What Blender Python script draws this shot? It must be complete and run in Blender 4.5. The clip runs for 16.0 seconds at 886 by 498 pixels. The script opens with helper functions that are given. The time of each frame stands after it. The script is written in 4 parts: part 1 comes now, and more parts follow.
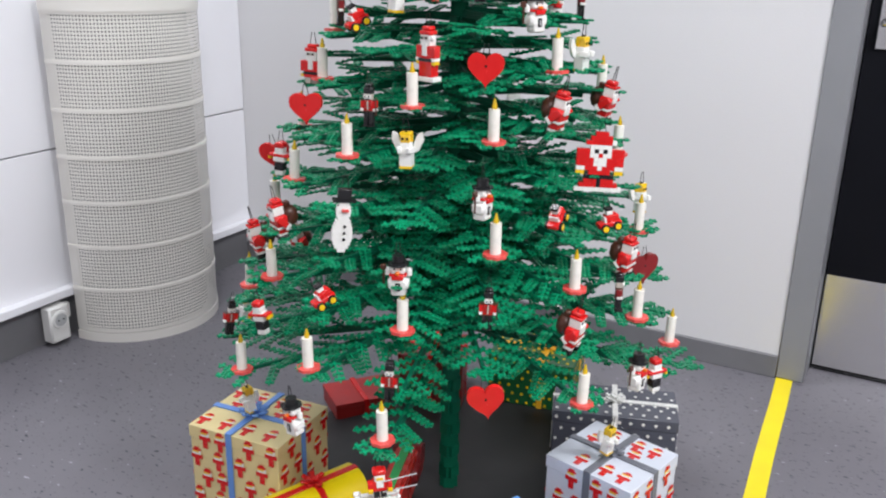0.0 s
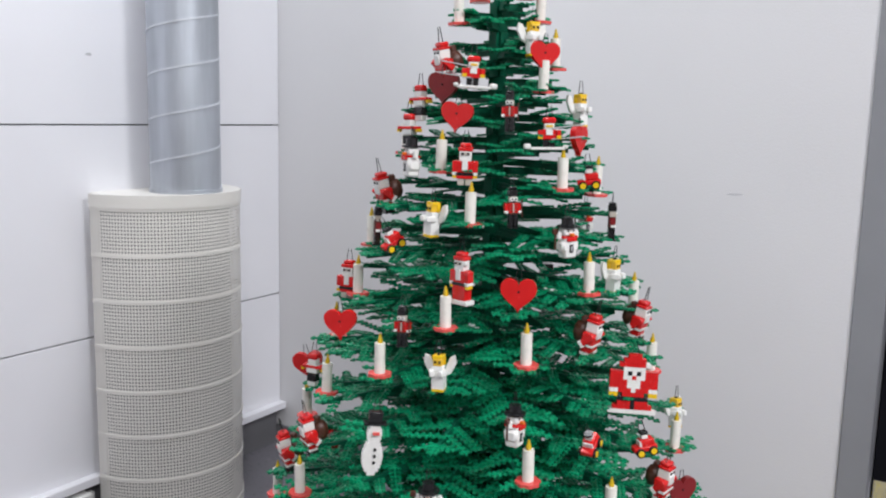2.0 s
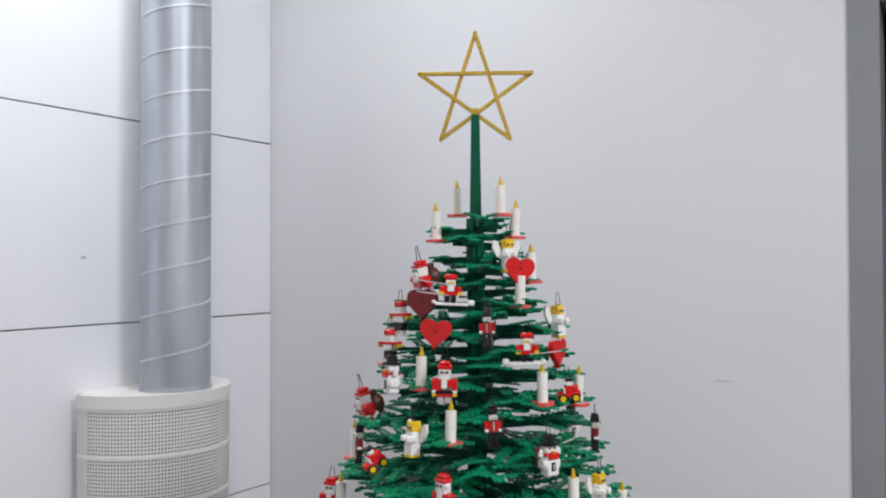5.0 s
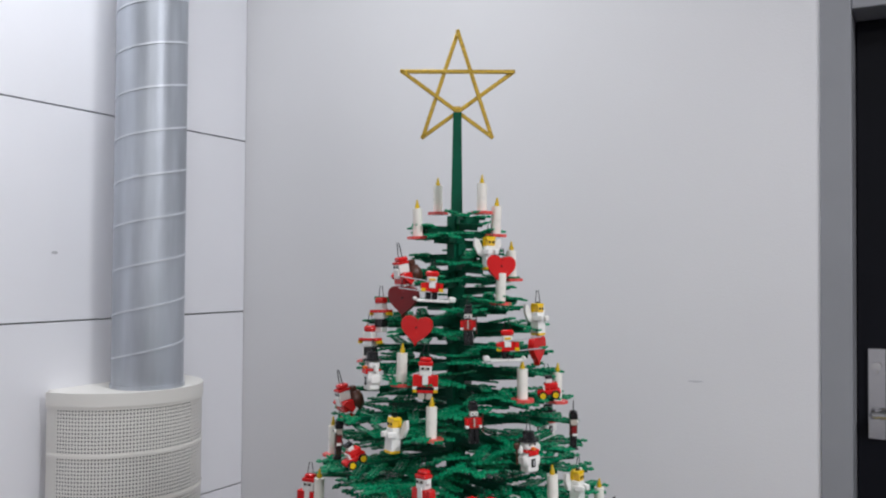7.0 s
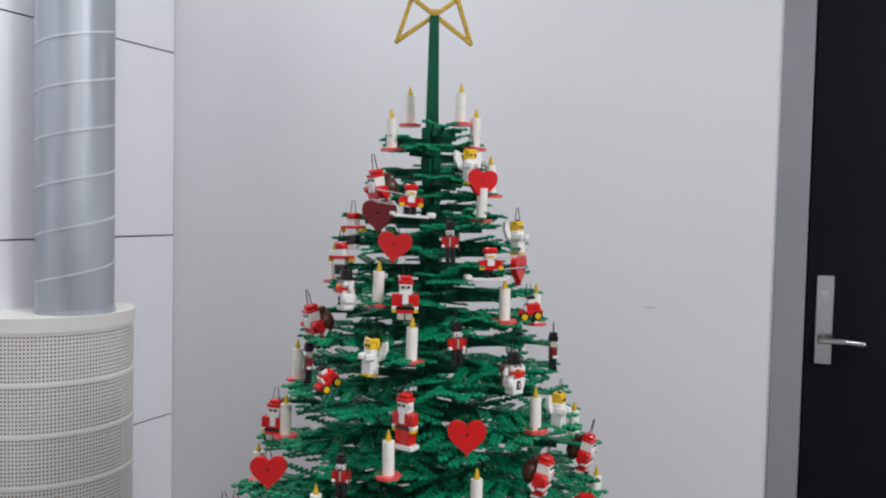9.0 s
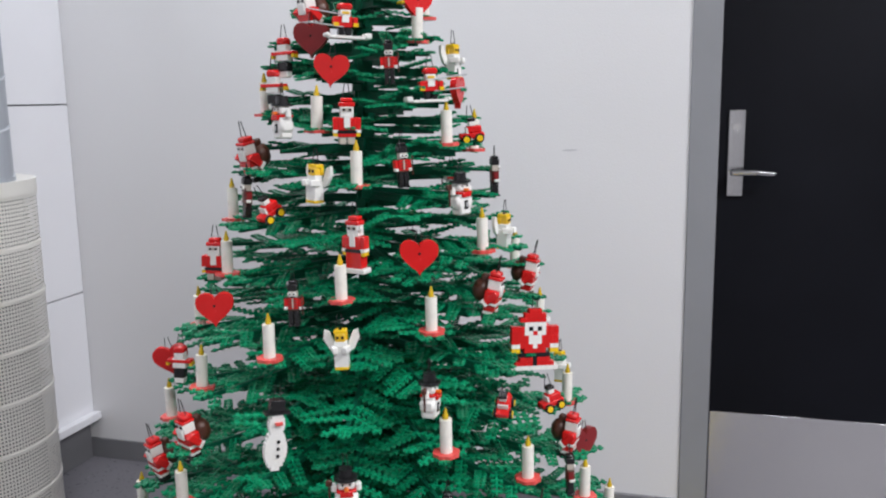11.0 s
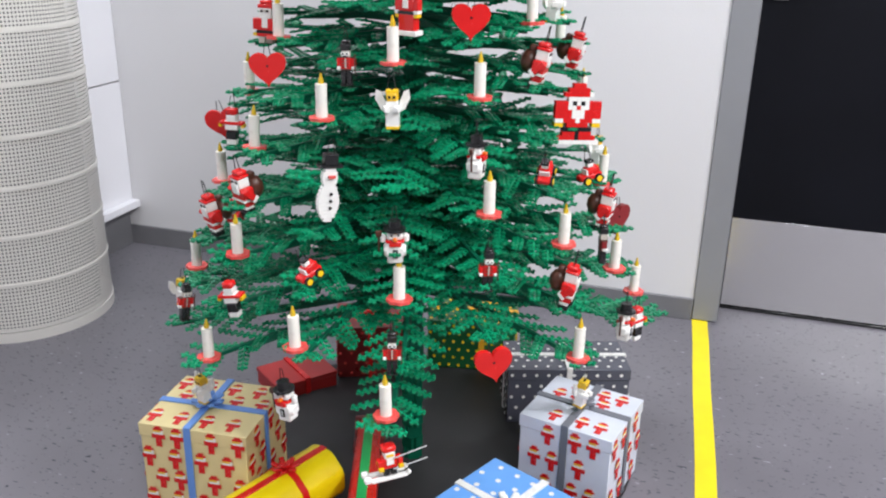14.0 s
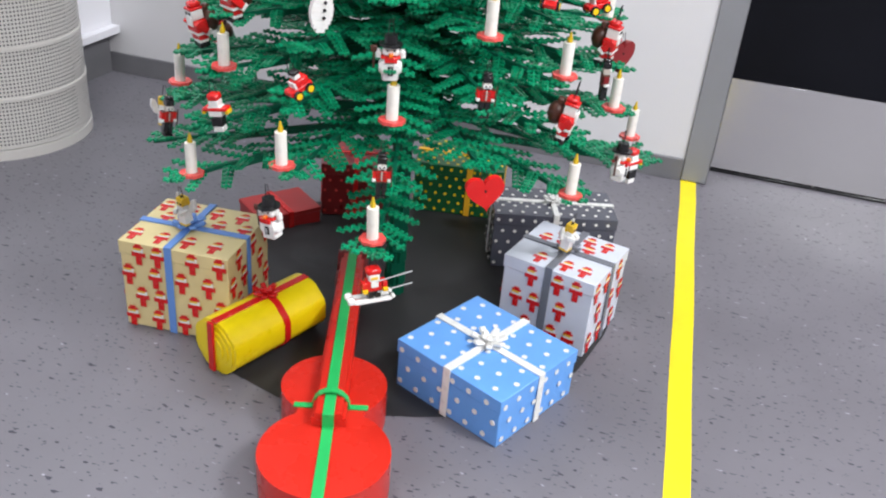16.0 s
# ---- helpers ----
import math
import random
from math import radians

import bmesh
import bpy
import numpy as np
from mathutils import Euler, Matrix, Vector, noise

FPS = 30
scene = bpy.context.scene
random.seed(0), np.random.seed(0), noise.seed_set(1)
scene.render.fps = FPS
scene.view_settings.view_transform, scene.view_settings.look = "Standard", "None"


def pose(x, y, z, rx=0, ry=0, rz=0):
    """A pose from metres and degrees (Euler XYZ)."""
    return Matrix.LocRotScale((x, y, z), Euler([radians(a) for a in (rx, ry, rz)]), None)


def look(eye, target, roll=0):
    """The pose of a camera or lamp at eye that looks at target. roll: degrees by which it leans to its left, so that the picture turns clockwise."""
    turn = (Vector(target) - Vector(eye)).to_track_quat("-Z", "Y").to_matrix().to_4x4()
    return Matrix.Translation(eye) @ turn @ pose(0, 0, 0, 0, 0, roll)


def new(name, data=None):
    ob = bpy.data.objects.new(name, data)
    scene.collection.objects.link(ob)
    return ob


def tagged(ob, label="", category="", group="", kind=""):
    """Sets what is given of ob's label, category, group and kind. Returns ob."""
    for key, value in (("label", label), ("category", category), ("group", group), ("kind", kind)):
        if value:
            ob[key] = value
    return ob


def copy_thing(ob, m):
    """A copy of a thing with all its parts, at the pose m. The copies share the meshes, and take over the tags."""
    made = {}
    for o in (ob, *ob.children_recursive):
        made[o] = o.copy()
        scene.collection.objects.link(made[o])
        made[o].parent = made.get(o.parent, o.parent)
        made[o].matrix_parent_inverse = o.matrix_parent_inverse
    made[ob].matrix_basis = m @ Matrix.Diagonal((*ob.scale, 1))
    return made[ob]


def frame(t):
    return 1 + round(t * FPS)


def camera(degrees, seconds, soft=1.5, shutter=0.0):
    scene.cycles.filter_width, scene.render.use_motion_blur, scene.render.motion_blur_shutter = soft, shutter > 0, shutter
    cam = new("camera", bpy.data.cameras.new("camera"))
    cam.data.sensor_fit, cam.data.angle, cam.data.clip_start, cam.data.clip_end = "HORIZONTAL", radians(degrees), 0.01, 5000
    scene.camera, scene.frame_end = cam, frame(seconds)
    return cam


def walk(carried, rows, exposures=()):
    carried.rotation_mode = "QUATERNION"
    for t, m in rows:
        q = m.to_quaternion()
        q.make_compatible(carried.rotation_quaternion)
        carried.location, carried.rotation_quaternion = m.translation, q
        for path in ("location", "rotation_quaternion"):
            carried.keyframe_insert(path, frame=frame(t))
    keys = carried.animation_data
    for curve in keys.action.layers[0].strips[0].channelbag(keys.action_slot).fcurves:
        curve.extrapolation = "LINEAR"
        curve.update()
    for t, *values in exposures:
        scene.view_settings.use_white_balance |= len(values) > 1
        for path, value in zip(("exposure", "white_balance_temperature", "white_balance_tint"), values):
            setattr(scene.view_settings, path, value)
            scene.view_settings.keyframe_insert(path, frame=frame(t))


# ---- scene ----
cam = camera(53.7, 16.0, soft=2.1)
PATH = [
    (0, (0.05, -0.077, 1.221), (-0.857, 1.584, 0.574), 1.1),
    (0.5, (0.039, -0.087, 1.251), (-0.914, 1.584, 0.705), 0.9),
    (1, (0.034, -0.076, 1.287), (-0.938, 1.61, 0.823), 0.8),
    (1.5, (0.032, -0.069, 1.314), (-0.981, 1.616, 0.951), 1.3),
    (2, (0.035, -0.059, 1.336), (-0.982, 1.636, 1.031), 1.3),
    (2.5, (0.043, -0.054, 1.358), (-0.989, 1.643, 1.125), 1.6),
    (3, (0.051, -0.042, 1.387), (-0.972, 1.667, 1.199), 1.3),
    (3.5, (0.054, -0.044, 1.407), (-0.988, 1.66, 1.296), 1.0),
    (4, (0.064, -0.044, 1.426), (-0.985, 1.658, 1.377), 0.6),
    (4.5, (0.073, -0.042, 1.444), (-0.981, 1.658, 1.443), 0.2),
    (4.7, (0.077, -0.043, 1.453), (-0.972, 1.66, 1.485), 0.0),
    (6.8, (0.028, -0.069, 1.463), (-0.94, 1.68, 1.505), 0.8),
    (7, (0.054, -0.062, 1.445), (-0.918, 1.685, 1.493), 0.4),
    (7.5, (0.044, -0.092, 1.437), (-0.855, 1.695, 1.469), -0.3),
    (8, (0.029, -0.106, 1.432), (-0.827, 1.702, 1.423), -0.5),
    (8.2, (-0.006, -0.072, 1.441), (-0.853, 1.74, 1.426), 0.3),
    (10.3, (-0.16, -0.017, 1.311), (-0.791, 1.862, 1.047), -0.2),
    (10.5, (-0.173, -0.028, 1.306), (-0.77, 1.861, 1.033), -0.5),
    (11, (-0.194, -0.047, 1.283), (-0.739, 1.847, 0.942), -0.9),
    (11.5, (-0.203, -0.068, 1.254), (-0.699, 1.824, 0.837), -0.2),
    (12, (-0.208, -0.09, 1.231), (-0.677, 1.785, 0.716), 0.3),
    (12.5, (-0.218, -0.103, 1.21), (-0.707, 1.744, 0.618), 0.5),
    (13, (-0.223, -0.122, 1.191), (-0.746, 1.686, 0.514), 0.9),
    (13.5, (-0.222, -0.13, 1.186), (-0.776, 1.666, 0.503), 1.0),
    (14, (-0.221, -0.135, 1.184), (-0.772, 1.654, 0.479), 1.1),
    (14.5, (-0.222, -0.138, 1.155), (-0.736, 1.63, 0.374), 3.2),
    (15, (-0.228, -0.13, 1.128), (-0.72, 1.592, 0.237), 3.0),
    (15.5, (-0.232, -0.129, 1.11), (-0.688, 1.572, 0.162), 4.0),
    (16, (-0.237, -0.132, 1.1), (-0.696, 1.554, 0.128), 5.2),
]
EXPOSURES = [(0.0, -0.08), (1.5, -0.28), (2.5, -0.42), (4.5, -0.56), (6.8, -0.76), (8.2, -0.76), (10.3, -0.40), (12.4, -0.22), (13.5, 0.03), (16.0, 0.12)]
walk(cam, [(t, look(eye, target, roll)) for t, eye, target, roll in PATH], EXPOSURES)

# ---- light ----
world = bpy.data.worlds.new("world")
world.use_nodes = True
world.node_tree.nodes["Background"].inputs[0].default_value = (0.8, 0.85, 1.0, 1)
world.node_tree.nodes["Background"].inputs[1].default_value = 0.05
scene.world = world


def ceiling_lamp(x, y, sx, sy, watts, colour):
    data = bpy.data.lights.new("ceiling_lamp", "AREA")
    data.shape, data.size, data.size_y, data.energy, data.color = "RECTANGLE", sx, sy, watts, colour
    ob = new("ceiling_lamp", data)
    ob.matrix_world = pose(x, y, CEIL - 0.03)
    return ob


CEIL = 3.2
ceiling_lamp(-1.45, 1.45, 0.8, 0.5, 44, (0.92, 0.95, 1.0))
ceiling_lamp(1.1, -1.3, 1.1, 0.6, 110, (0.98, 0.97, 0.99))
ceiling_lamp(1.9, 0.8, 1.0, 0.6, 160, (0.96, 0.96, 1.0))

# ---- materials ----
def mat(name, colour, rough=0.5, metal=0.0, vary=0.06, scale=8.0, bump=0.0, bump_scale=60.0, coat=0.0, per_object=0.0, stretch=None, spread=0.08):
    m = bpy.data.materials.new(name)
    m.use_nodes = True
    nt = m.node_tree
    b = nt.nodes["Principled BSDF"]
    b.inputs["Roughness"].default_value = rough
    b.inputs["Metallic"].default_value = metal
    if coat:
        b.inputs["Coat Weight"].default_value = coat
        b.inputs["Coat Roughness"].default_value = 0.15
    co = nt.nodes.new("ShaderNodeTexCoord")
    n1 = nt.nodes.new("ShaderNodeTexNoise")
    n1.inputs["Scale"].default_value = scale
    n1.inputs["Detail"].default_value = 5
    if stretch:
        mp = nt.nodes.new("ShaderNodeMapping")
        mp.inputs["Scale"].default_value = stretch
        nt.links.new(co.outputs["Object"], mp.inputs["Vector"])
        nt.links.new(mp.outputs[0], n1.inputs["Vector"])
    else:
        nt.links.new(co.outputs["Object"], n1.inputs["Vector"])
    ramp = nt.nodes.new("ShaderNodeMapRange")
    ramp.inputs["From Min"].default_value, ramp.inputs["From Max"].default_value = 0.3, 0.7
    ramp.inputs["To Min"].default_value, ramp.inputs["To Max"].default_value = 1 - vary, 1 + vary
    nt.links.new(n1.outputs["Fac"], ramp.inputs["Value"])
    value = ramp.outputs["Result"]
    if per_object:
        info = nt.nodes.new("ShaderNodeObjectInfo")
        r2 = nt.nodes.new("ShaderNodeMapRange")
        r2.inputs["To Min"].default_value, r2.inputs["To Max"].default_value = 1 - per_object, 1 + per_object
        nt.links.new(info.outputs["Random"], r2.inputs["Value"])
        mul = nt.nodes.new("ShaderNodeMath")
        mul.operation = "MULTIPLY"
        nt.links.new(value, mul.inputs[0])
        nt.links.new(r2.outputs["Result"], mul.inputs[1])
        value = mul.outputs[0]
    mix = nt.nodes.new("ShaderNodeVectorMath")
    mix.operation = "SCALE"
    mix.inputs[0].default_value = colour
    nt.links.new(value, mix.inputs["Scale"])
    nt.links.new(mix.outputs[0], b.inputs["Base Color"])
    r3 = nt.nodes.new("ShaderNodeMapRange")
    r3.inputs["To Min"].default_value, r3.inputs["To Max"].default_value = max(0.03, rough - spread), min(1, rough + spread)
    nt.links.new(n1.outputs["Fac"], r3.inputs["Value"])
    nt.links.new(r3.outputs["Result"], b.inputs["Roughness"])
    if bump:
        n2 = nt.nodes.new("ShaderNodeTexNoise")
        n2.inputs["Scale"].default_value = bump_scale
        n2.inputs["Detail"].default_value = 4
        nt.links.new(co.outputs["Object"], n2.inputs["Vector"])
        bp = nt.nodes.new("ShaderNodeBump")
        bp.inputs["Strength"].default_value = bump
        bp.inputs["Distance"].default_value = 0.002
        nt.links.new(n2.outputs["Fac"], bp.inputs["Height"])
        nt.links.new(bp.outputs["Normal"], b.inputs["Normal"])
    return m


M_WALL = mat("wall paint", (0.645, 0.64, 0.65), 0.6, vary=0.02, scale=1.5, bump=0.25, bump_scale=180)
M_PANEL = mat("white wall panel", (0.82, 0.82, 0.855), 0.35, vary=0.02, scale=2.0, bump=0.08, bump_scale=40)
# for unseen walls only, dark to hold back bounce light
M_GREYWALL = mat("dark unseen wall", (0.16, 0.16, 0.17), 0.6, vary=0.03, scale=1.5, bump=0.2, bump_scale=180)
M_CEIL = mat("ceiling paint", (0.75, 0.75, 0.74), 0.8, vary=0.03)
M_GREY = mat("grey skirting", (0.16, 0.16, 0.17), 0.5, vary=0.08, scale=6, bump=0.1)
M_FRAME = mat("grey lacquered steel", (0.23, 0.235, 0.25), 0.4, vary=0.04, scale=5)
M_DOOR = mat("black door laminate", (0.0045, 0.005, 0.008), 0.5, vary=0.15, scale=4, bump=0.08, bump_scale=300)
M_STEEL = mat("brushed steel", (0.74, 0.735, 0.74), 0.26, 1.0, vary=0.02, scale=14, stretch=(0.05, 1, 1), spread=0.01)
nt = M_STEEL.node_tree
tangent = nt.nodes.new("ShaderNodeTangent")
tangent.direction_type, tangent.axis = "RADIAL", "Z"
nt.links.new(tangent.outputs[0], nt.nodes["Principled BSDF"].inputs["Tangent"])
nt.nodes["Principled BSDF"].inputs["Anisotropic"].default_value = 0.7
nt.nodes["Principled BSDF"].inputs["Anisotropic Rotation"].default_value = 0.25
M_CHROME = mat("chrome", (0.55, 0.55, 0.56), 0.16, 1.0, vary=0.03)
# upright streaks in the zinc colour stand in for reflections of the room
M_ZINC = mat("galvanised duct", (0.47, 0.50, 0.545), 0.44, 0.72, vary=0.24, scale=13, stretch=(1, 1, 0.10), spread=0.12)
# lighter zinc for the seam: its highlight is put into the colour
M_SEAM = mat("zinc seam with painted glint", (0.66, 0.69, 0.73), 0.4, 0.4, vary=0.1, scale=30)
M_DIFF = mat("cream diffuser lacquer", (0.79, 0.77, 0.72), 0.4, vary=0.02, scale=3)
M_DOOR.node_tree.nodes["Principled BSDF"].inputs["Specular IOR Level"].default_value = 0.14
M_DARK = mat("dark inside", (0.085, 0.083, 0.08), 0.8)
M_GAP = mat("joint shadow gap", (0.22, 0.22, 0.23), 0.8)
M_SOCKET = mat("white socket plastic", (0.76, 0.76, 0.74), 0.35, vary=0.02)
M_TAPE = mat("yellow floor tape", (0.82, 0.66, 0.015), 0.4, vary=0.05, scale=12, bump=0.15)
M_GREEN = mat("green brick plastic", (0.003, 0.255, 0.115), 0.27, vary=0.12, scale=30, per_object=0.16)
M_TRUNK = mat("dark green brick plastic", (0.003, 0.092, 0.049), 0.42, vary=0.08, scale=30)
M_TRUNK.node_tree.nodes["Principled BSDF"].inputs["Specular IOR Level"].default_value = 0.12
M_RED = mat("red brick plastic", (0.62, 0.012, 0.012), 0.25, vary=0.06, scale=40)
M_DRED = mat("dark red brick plastic", (0.20, 0.012, 0.014), 0.3, vary=0.08, scale=40)
M_WHITE = mat("white brick plastic", (0.80, 0.80, 0.77), 0.28, vary=0.02, scale=40)
M_WAX = mat("white candle brick", (0.84, 0.82, 0.75), 0.3, vary=0.02, scale=40)
M_BLACK = mat("black brick plastic", (0.012, 0.012, 0.013), 0.25, vary=0.1, scale=40)
M_YELLOW = mat("yellow brick plastic", (0.80, 0.52, 0.01), 0.28, vary=0.05, scale=40)
M_BROWN = mat("brown brick plastic", (0.07, 0.022, 0.012), 0.35, vary=0.1, scale=40)
M_LGREY = mat("light grey brick plastic", (0.42, 0.43, 0.44), 0.3, vary=0.05, scale=40)
M_CORAL = mat("coral plate plastic", (0.74, 0.09, 0.08), 0.25, vary=0.05, scale=40)
M_FLAME = mat("amber flame plastic", (0.62, 0.42, 0.02), 0.15, vary=0.15, scale=60)
M_GOLD = mat("gold glitter", (0.52, 0.34, 0.04), 0.4, 0.4, vary=0.45, scale=220, bump=0.6, bump_scale=400)
M_CREAM = mat("pale yellow brick box", (0.72, 0.60, 0.30), 0.35, vary=0.04, scale=25, bump=0.1)
M_SILVER = mat("pale grey brick box", (0.66, 0.70, 0.79), 0.35, vary=0.04, scale=25, bump=0.1)
M_BLUE = mat("blue brick box", (0.14, 0.37, 0.82), 0.35, vary=0.04, scale=25, bump=0.1)
M_RIB_BLUE = mat("light blue ribbon", (0.13, 0.28, 0.66), 0.4, vary=0.06)
M_RIB_GREY = mat("grey ribbon", (0.16, 0.17, 0.20), 0.4, vary=0.06)
M_RIB_GREEN = mat("bright green ribbon", (0.02, 0.42, 0.10), 0.35, vary=0.06)
M_BOXGREY = mat("dark grey brick box", (0.085, 0.09, 0.115), 0.22, vary=0.06, scale=25)
M_BOXGREEN = mat("dark green brick box", (0.008, 0.10, 0.03), 0.35, vary=0.06, scale=25)
M_ORANGE = mat("amber ribbon", (0.75, 0.40, 0.02), 0.4, vary=0.06)
M_VIOLIN = mat("glossy red brick plastic", (0.60, 0.022, 0.012), 0.28, vary=0.04, scale=14, coat=0.2)
M_YBOX = mat("bright yellow brick plastic", (0.86, 0.66, 0.005), 0.3, vary=0.04, scale=20)
M_CLOTH = mat("black cloth", (0.021, 0.021, 0.022), 0.5, vary=0.25, scale=9, bump=0.3, bump_scale=500)
M_PARCEL = mat("red parcel plastic", (0.40, 0.018, 0.018), 0.35, vary=0.06, scale=25)
M_SKIN = mat("yellow face plastic", (0.80, 0.50, 0.03), 0.3, vary=0.03, scale=40)
M_BEIGE = mat("grey beige brick plastic", (0.50, 0.46, 0.40), 0.35, vary=0.05, scale=40)


def floor_material():
    m = bpy.data.materials.new("speckled grey linoleum")
    m.use_nodes = True
    nt = m.node_tree
    b = nt.nodes["Principled BSDF"]
    co = nt.nodes.new("ShaderNodeTexCoord")
    col = nt.nodes.new("ShaderNodeTexNoise")
    col.inputs["Scale"].default_value = 2.5
    col.inputs["Detail"].default_value = 6
    nt.links.new(co.outputs["Object"], col.inputs["Vector"])
    base = nt.nodes.new("ShaderNodeValToRGB")
    base.color_ramp.elements[0].position, base.color_ramp.elements[0].color = 0.3, (0.136, 0.130, 0.147, 1)
    base.color_ramp.elements[1].position, base.color_ramp.elements[1].color = 0.7, (0.170, 0.164, 0.184, 1)
    nt.links.new(col.outputs["Fac"], base.inputs[0])
    last = base.outputs[0]
    for turn, scale, cut, tint in ((20, 42, 0.66, (0.035, 0.035, 0.05, 1)), (-55, 55, 0.672, (0.06, 0.06, 0.08, 1)), (75, 38, 0.725, (0.33, 0.32, 0.36, 1))):
        mp = nt.nodes.new("ShaderNodeMapping")
        mp.inputs["Rotation"].default_value = (0, 0, radians(turn))
        mp.inputs["Scale"].default_value = (1, 2.6, 1)
        nt.links.new(co.outputs["Object"], mp.inputs["Vector"])
        n = nt.nodes.new("ShaderNodeTexNoise")
        n.inputs["Scale"].default_value = scale
        n.inputs["Detail"].default_value = 1.5
        nt.links.new(mp.outputs[0], n.inputs["Vector"])
        r = nt.nodes.new("ShaderNodeMapRange")
        r.inputs["From Min"].default_value, r.inputs["From Max"].default_value = cut, cut + 0.03
        nt.links.new(n.outputs["Fac"], r.inputs["Value"])
        mix = nt.nodes.new("ShaderNodeMix")
        mix.data_type = "RGBA"
        nt.links.new(r.outputs[0], mix.inputs["Factor"])
        nt.links.new(last, mix.inputs["A"])
        mix.inputs["B"].default_value = tint
        last = mix.outputs["Result"]
    nt.links.new(last, b.inputs["Base Color"])
    b.inputs["Roughness"].default_value = 0.44
    n2 = nt.nodes.new("ShaderNodeTexNoise")
    n2.inputs["Scale"].default_value = 90
    nt.links.new(co.outputs["Object"], n2.inputs["Vector"])
    bp = nt.nodes.new("ShaderNodeBump")
    bp.inputs["Strength"].default_value = 0.12
    bp.inputs["Distance"].default_value = 0.001
    nt.links.new(n2.outputs["Fac"], bp.inputs["Height"])
    nt.links.new(bp.outputs["Normal"], b.inputs["Normal"])
    return m


M_FLOOR = floor_material()


# ---- mesh helpers ----
def box(bm, x0, x1, y0, y1, z0, z1, bevel=0.0, m=None, mi=0):
    r = bmesh.ops.create_cube(bm, size=1)
    v = r["verts"]
    t = Matrix.Translation(((x0 + x1) / 2, (y0 + y1) / 2, (z0 + z1) / 2)) @ Matrix.Diagonal((x1 - x0, y1 - y0, z1 - z0, 1))
    bmesh.ops.transform(bm, matrix=t if m is None else m @ t, verts=v)
    for f in {f for q in v for f in q.link_faces}:
        f.material_index = mi
    if bevel:
        bmesh.ops.bevel(bm, geom=list({e for q in v for e in q.link_edges}), offset=bevel, segments=1, affect="EDGES", material=-1)
    return v


def cyl(bm, x, y, z0, z1, r, r2=None, seg=16, mi=0, m=None, smooth=True):
    res = bmesh.ops.create_cone(bm, cap_ends=True, segments=seg, radius1=r, radius2=r if r2 is None else r2, depth=z1 - z0)
    v = res["verts"]
    bmesh.ops.transform(bm, matrix=Matrix.Translation((x, y, (z0 + z1) / 2)), verts=v)
    for f in {f for q in v for f in q.link_faces}:
        f.material_index = mi
        f.smooth = smooth and len(f.verts) == 4
    if m is not None:
        bmesh.ops.transform(bm, matrix=m, verts=v)
    return v


def ball(bm, x, y, z, r, sz=1.0, seg=10, mi=0, m=None):
    res = bmesh.ops.create_uvsphere(bm, u_segments=seg, v_segments=max(5, seg // 2 + 1), radius=r)
    v = res["verts"]
    bmesh.ops.transform(bm, matrix=Matrix.Translation((x, y, z)) @ Matrix.Diagonal((1, 1, sz, 1)), verts=v)
    for f in {f for q in v for f in q.link_faces}:
        f.material_index = mi
        f.smooth = True
    if m is not None:
        bmesh.ops.transform(bm, matrix=m, verts=v)
    return v


def prism(bm, outline, z0, z1, mi=0, m=None):
    """A closed outline of (x, y) raised from z0 to z1."""
    low = [bm.verts.new((x, y, z0)) for x, y in outline]
    top = [bm.verts.new((x, y, z1)) for x, y in outline]
    fs = [bm.faces.new(low[::-1]), bm.faces.new(top)]
    n = len(outline)
    for i in range(n):
        fs.append(bm.faces.new((low[i], low[(i + 1) % n], top[(i + 1) % n], top[i])))
    for f in fs:
        f.material_index = mi
    if m is not None:
        bmesh.ops.transform(bm, matrix=m, verts=low + top)
    return low + top


def rod(bm, a, b, r, seg=6, mi=0):
    a, b = Vector(a), Vector(b)
    d = b - a
    m = Matrix.Translation((a + b) / 2) @ d.to_track_quat("Z", "Y").to_matrix().to_4x4()
    return cyl(bm, 0, 0, -d.length / 2, d.length / 2, r, seg=seg, mi=mi, m=m)


def finish(name, bm, mats):
    me = bpy.data.meshes.new(name)
    bmesh.ops.recalc_face_normals(bm, faces=bm.faces)
    bm.to_mesh(me)
    bm.free()
    me.set_sharp_from_angle(angle=radians(40))
    for m in mats if isinstance(mats, (list, tuple)) else [mats]:
        me.materials.append(m)
    return me


def thing(name, label, category, m=None, group="", kind=""):
    ob = new(name)
    ob.empty_display_size = 0.02
    if m is not None:
        ob.matrix_world = m
    return tagged(ob, label, category, group, kind)


def part(name, bm, material, parent, label="", kind=""):
    ob = new(name, finish(name, bm, material) if isinstance(bm, bmesh.types.BMesh) else bm)
    ob.parent = parent
    return tagged(ob, label, kind=kind)


def solid(name, bm, material, label="", category="", kind="", group="", m=None):
    ob = new(name, finish(name, bm, material))
    if m is not None:
        ob.matrix_world = m
    return tagged(ob, label, category, group, kind)


# ---- the room ----
XW, YW = -2.277, 2.54      # faces of the panelled wall and of the plain wall
XR, YF = 2.6, -3.2        # the sides that stay out of view
FX0, FX1 = -0.208, -0.128  # door frame jamb
DOOR_Y, DOOR_W, DOOR_H = 2.665, 0.90, 2.16

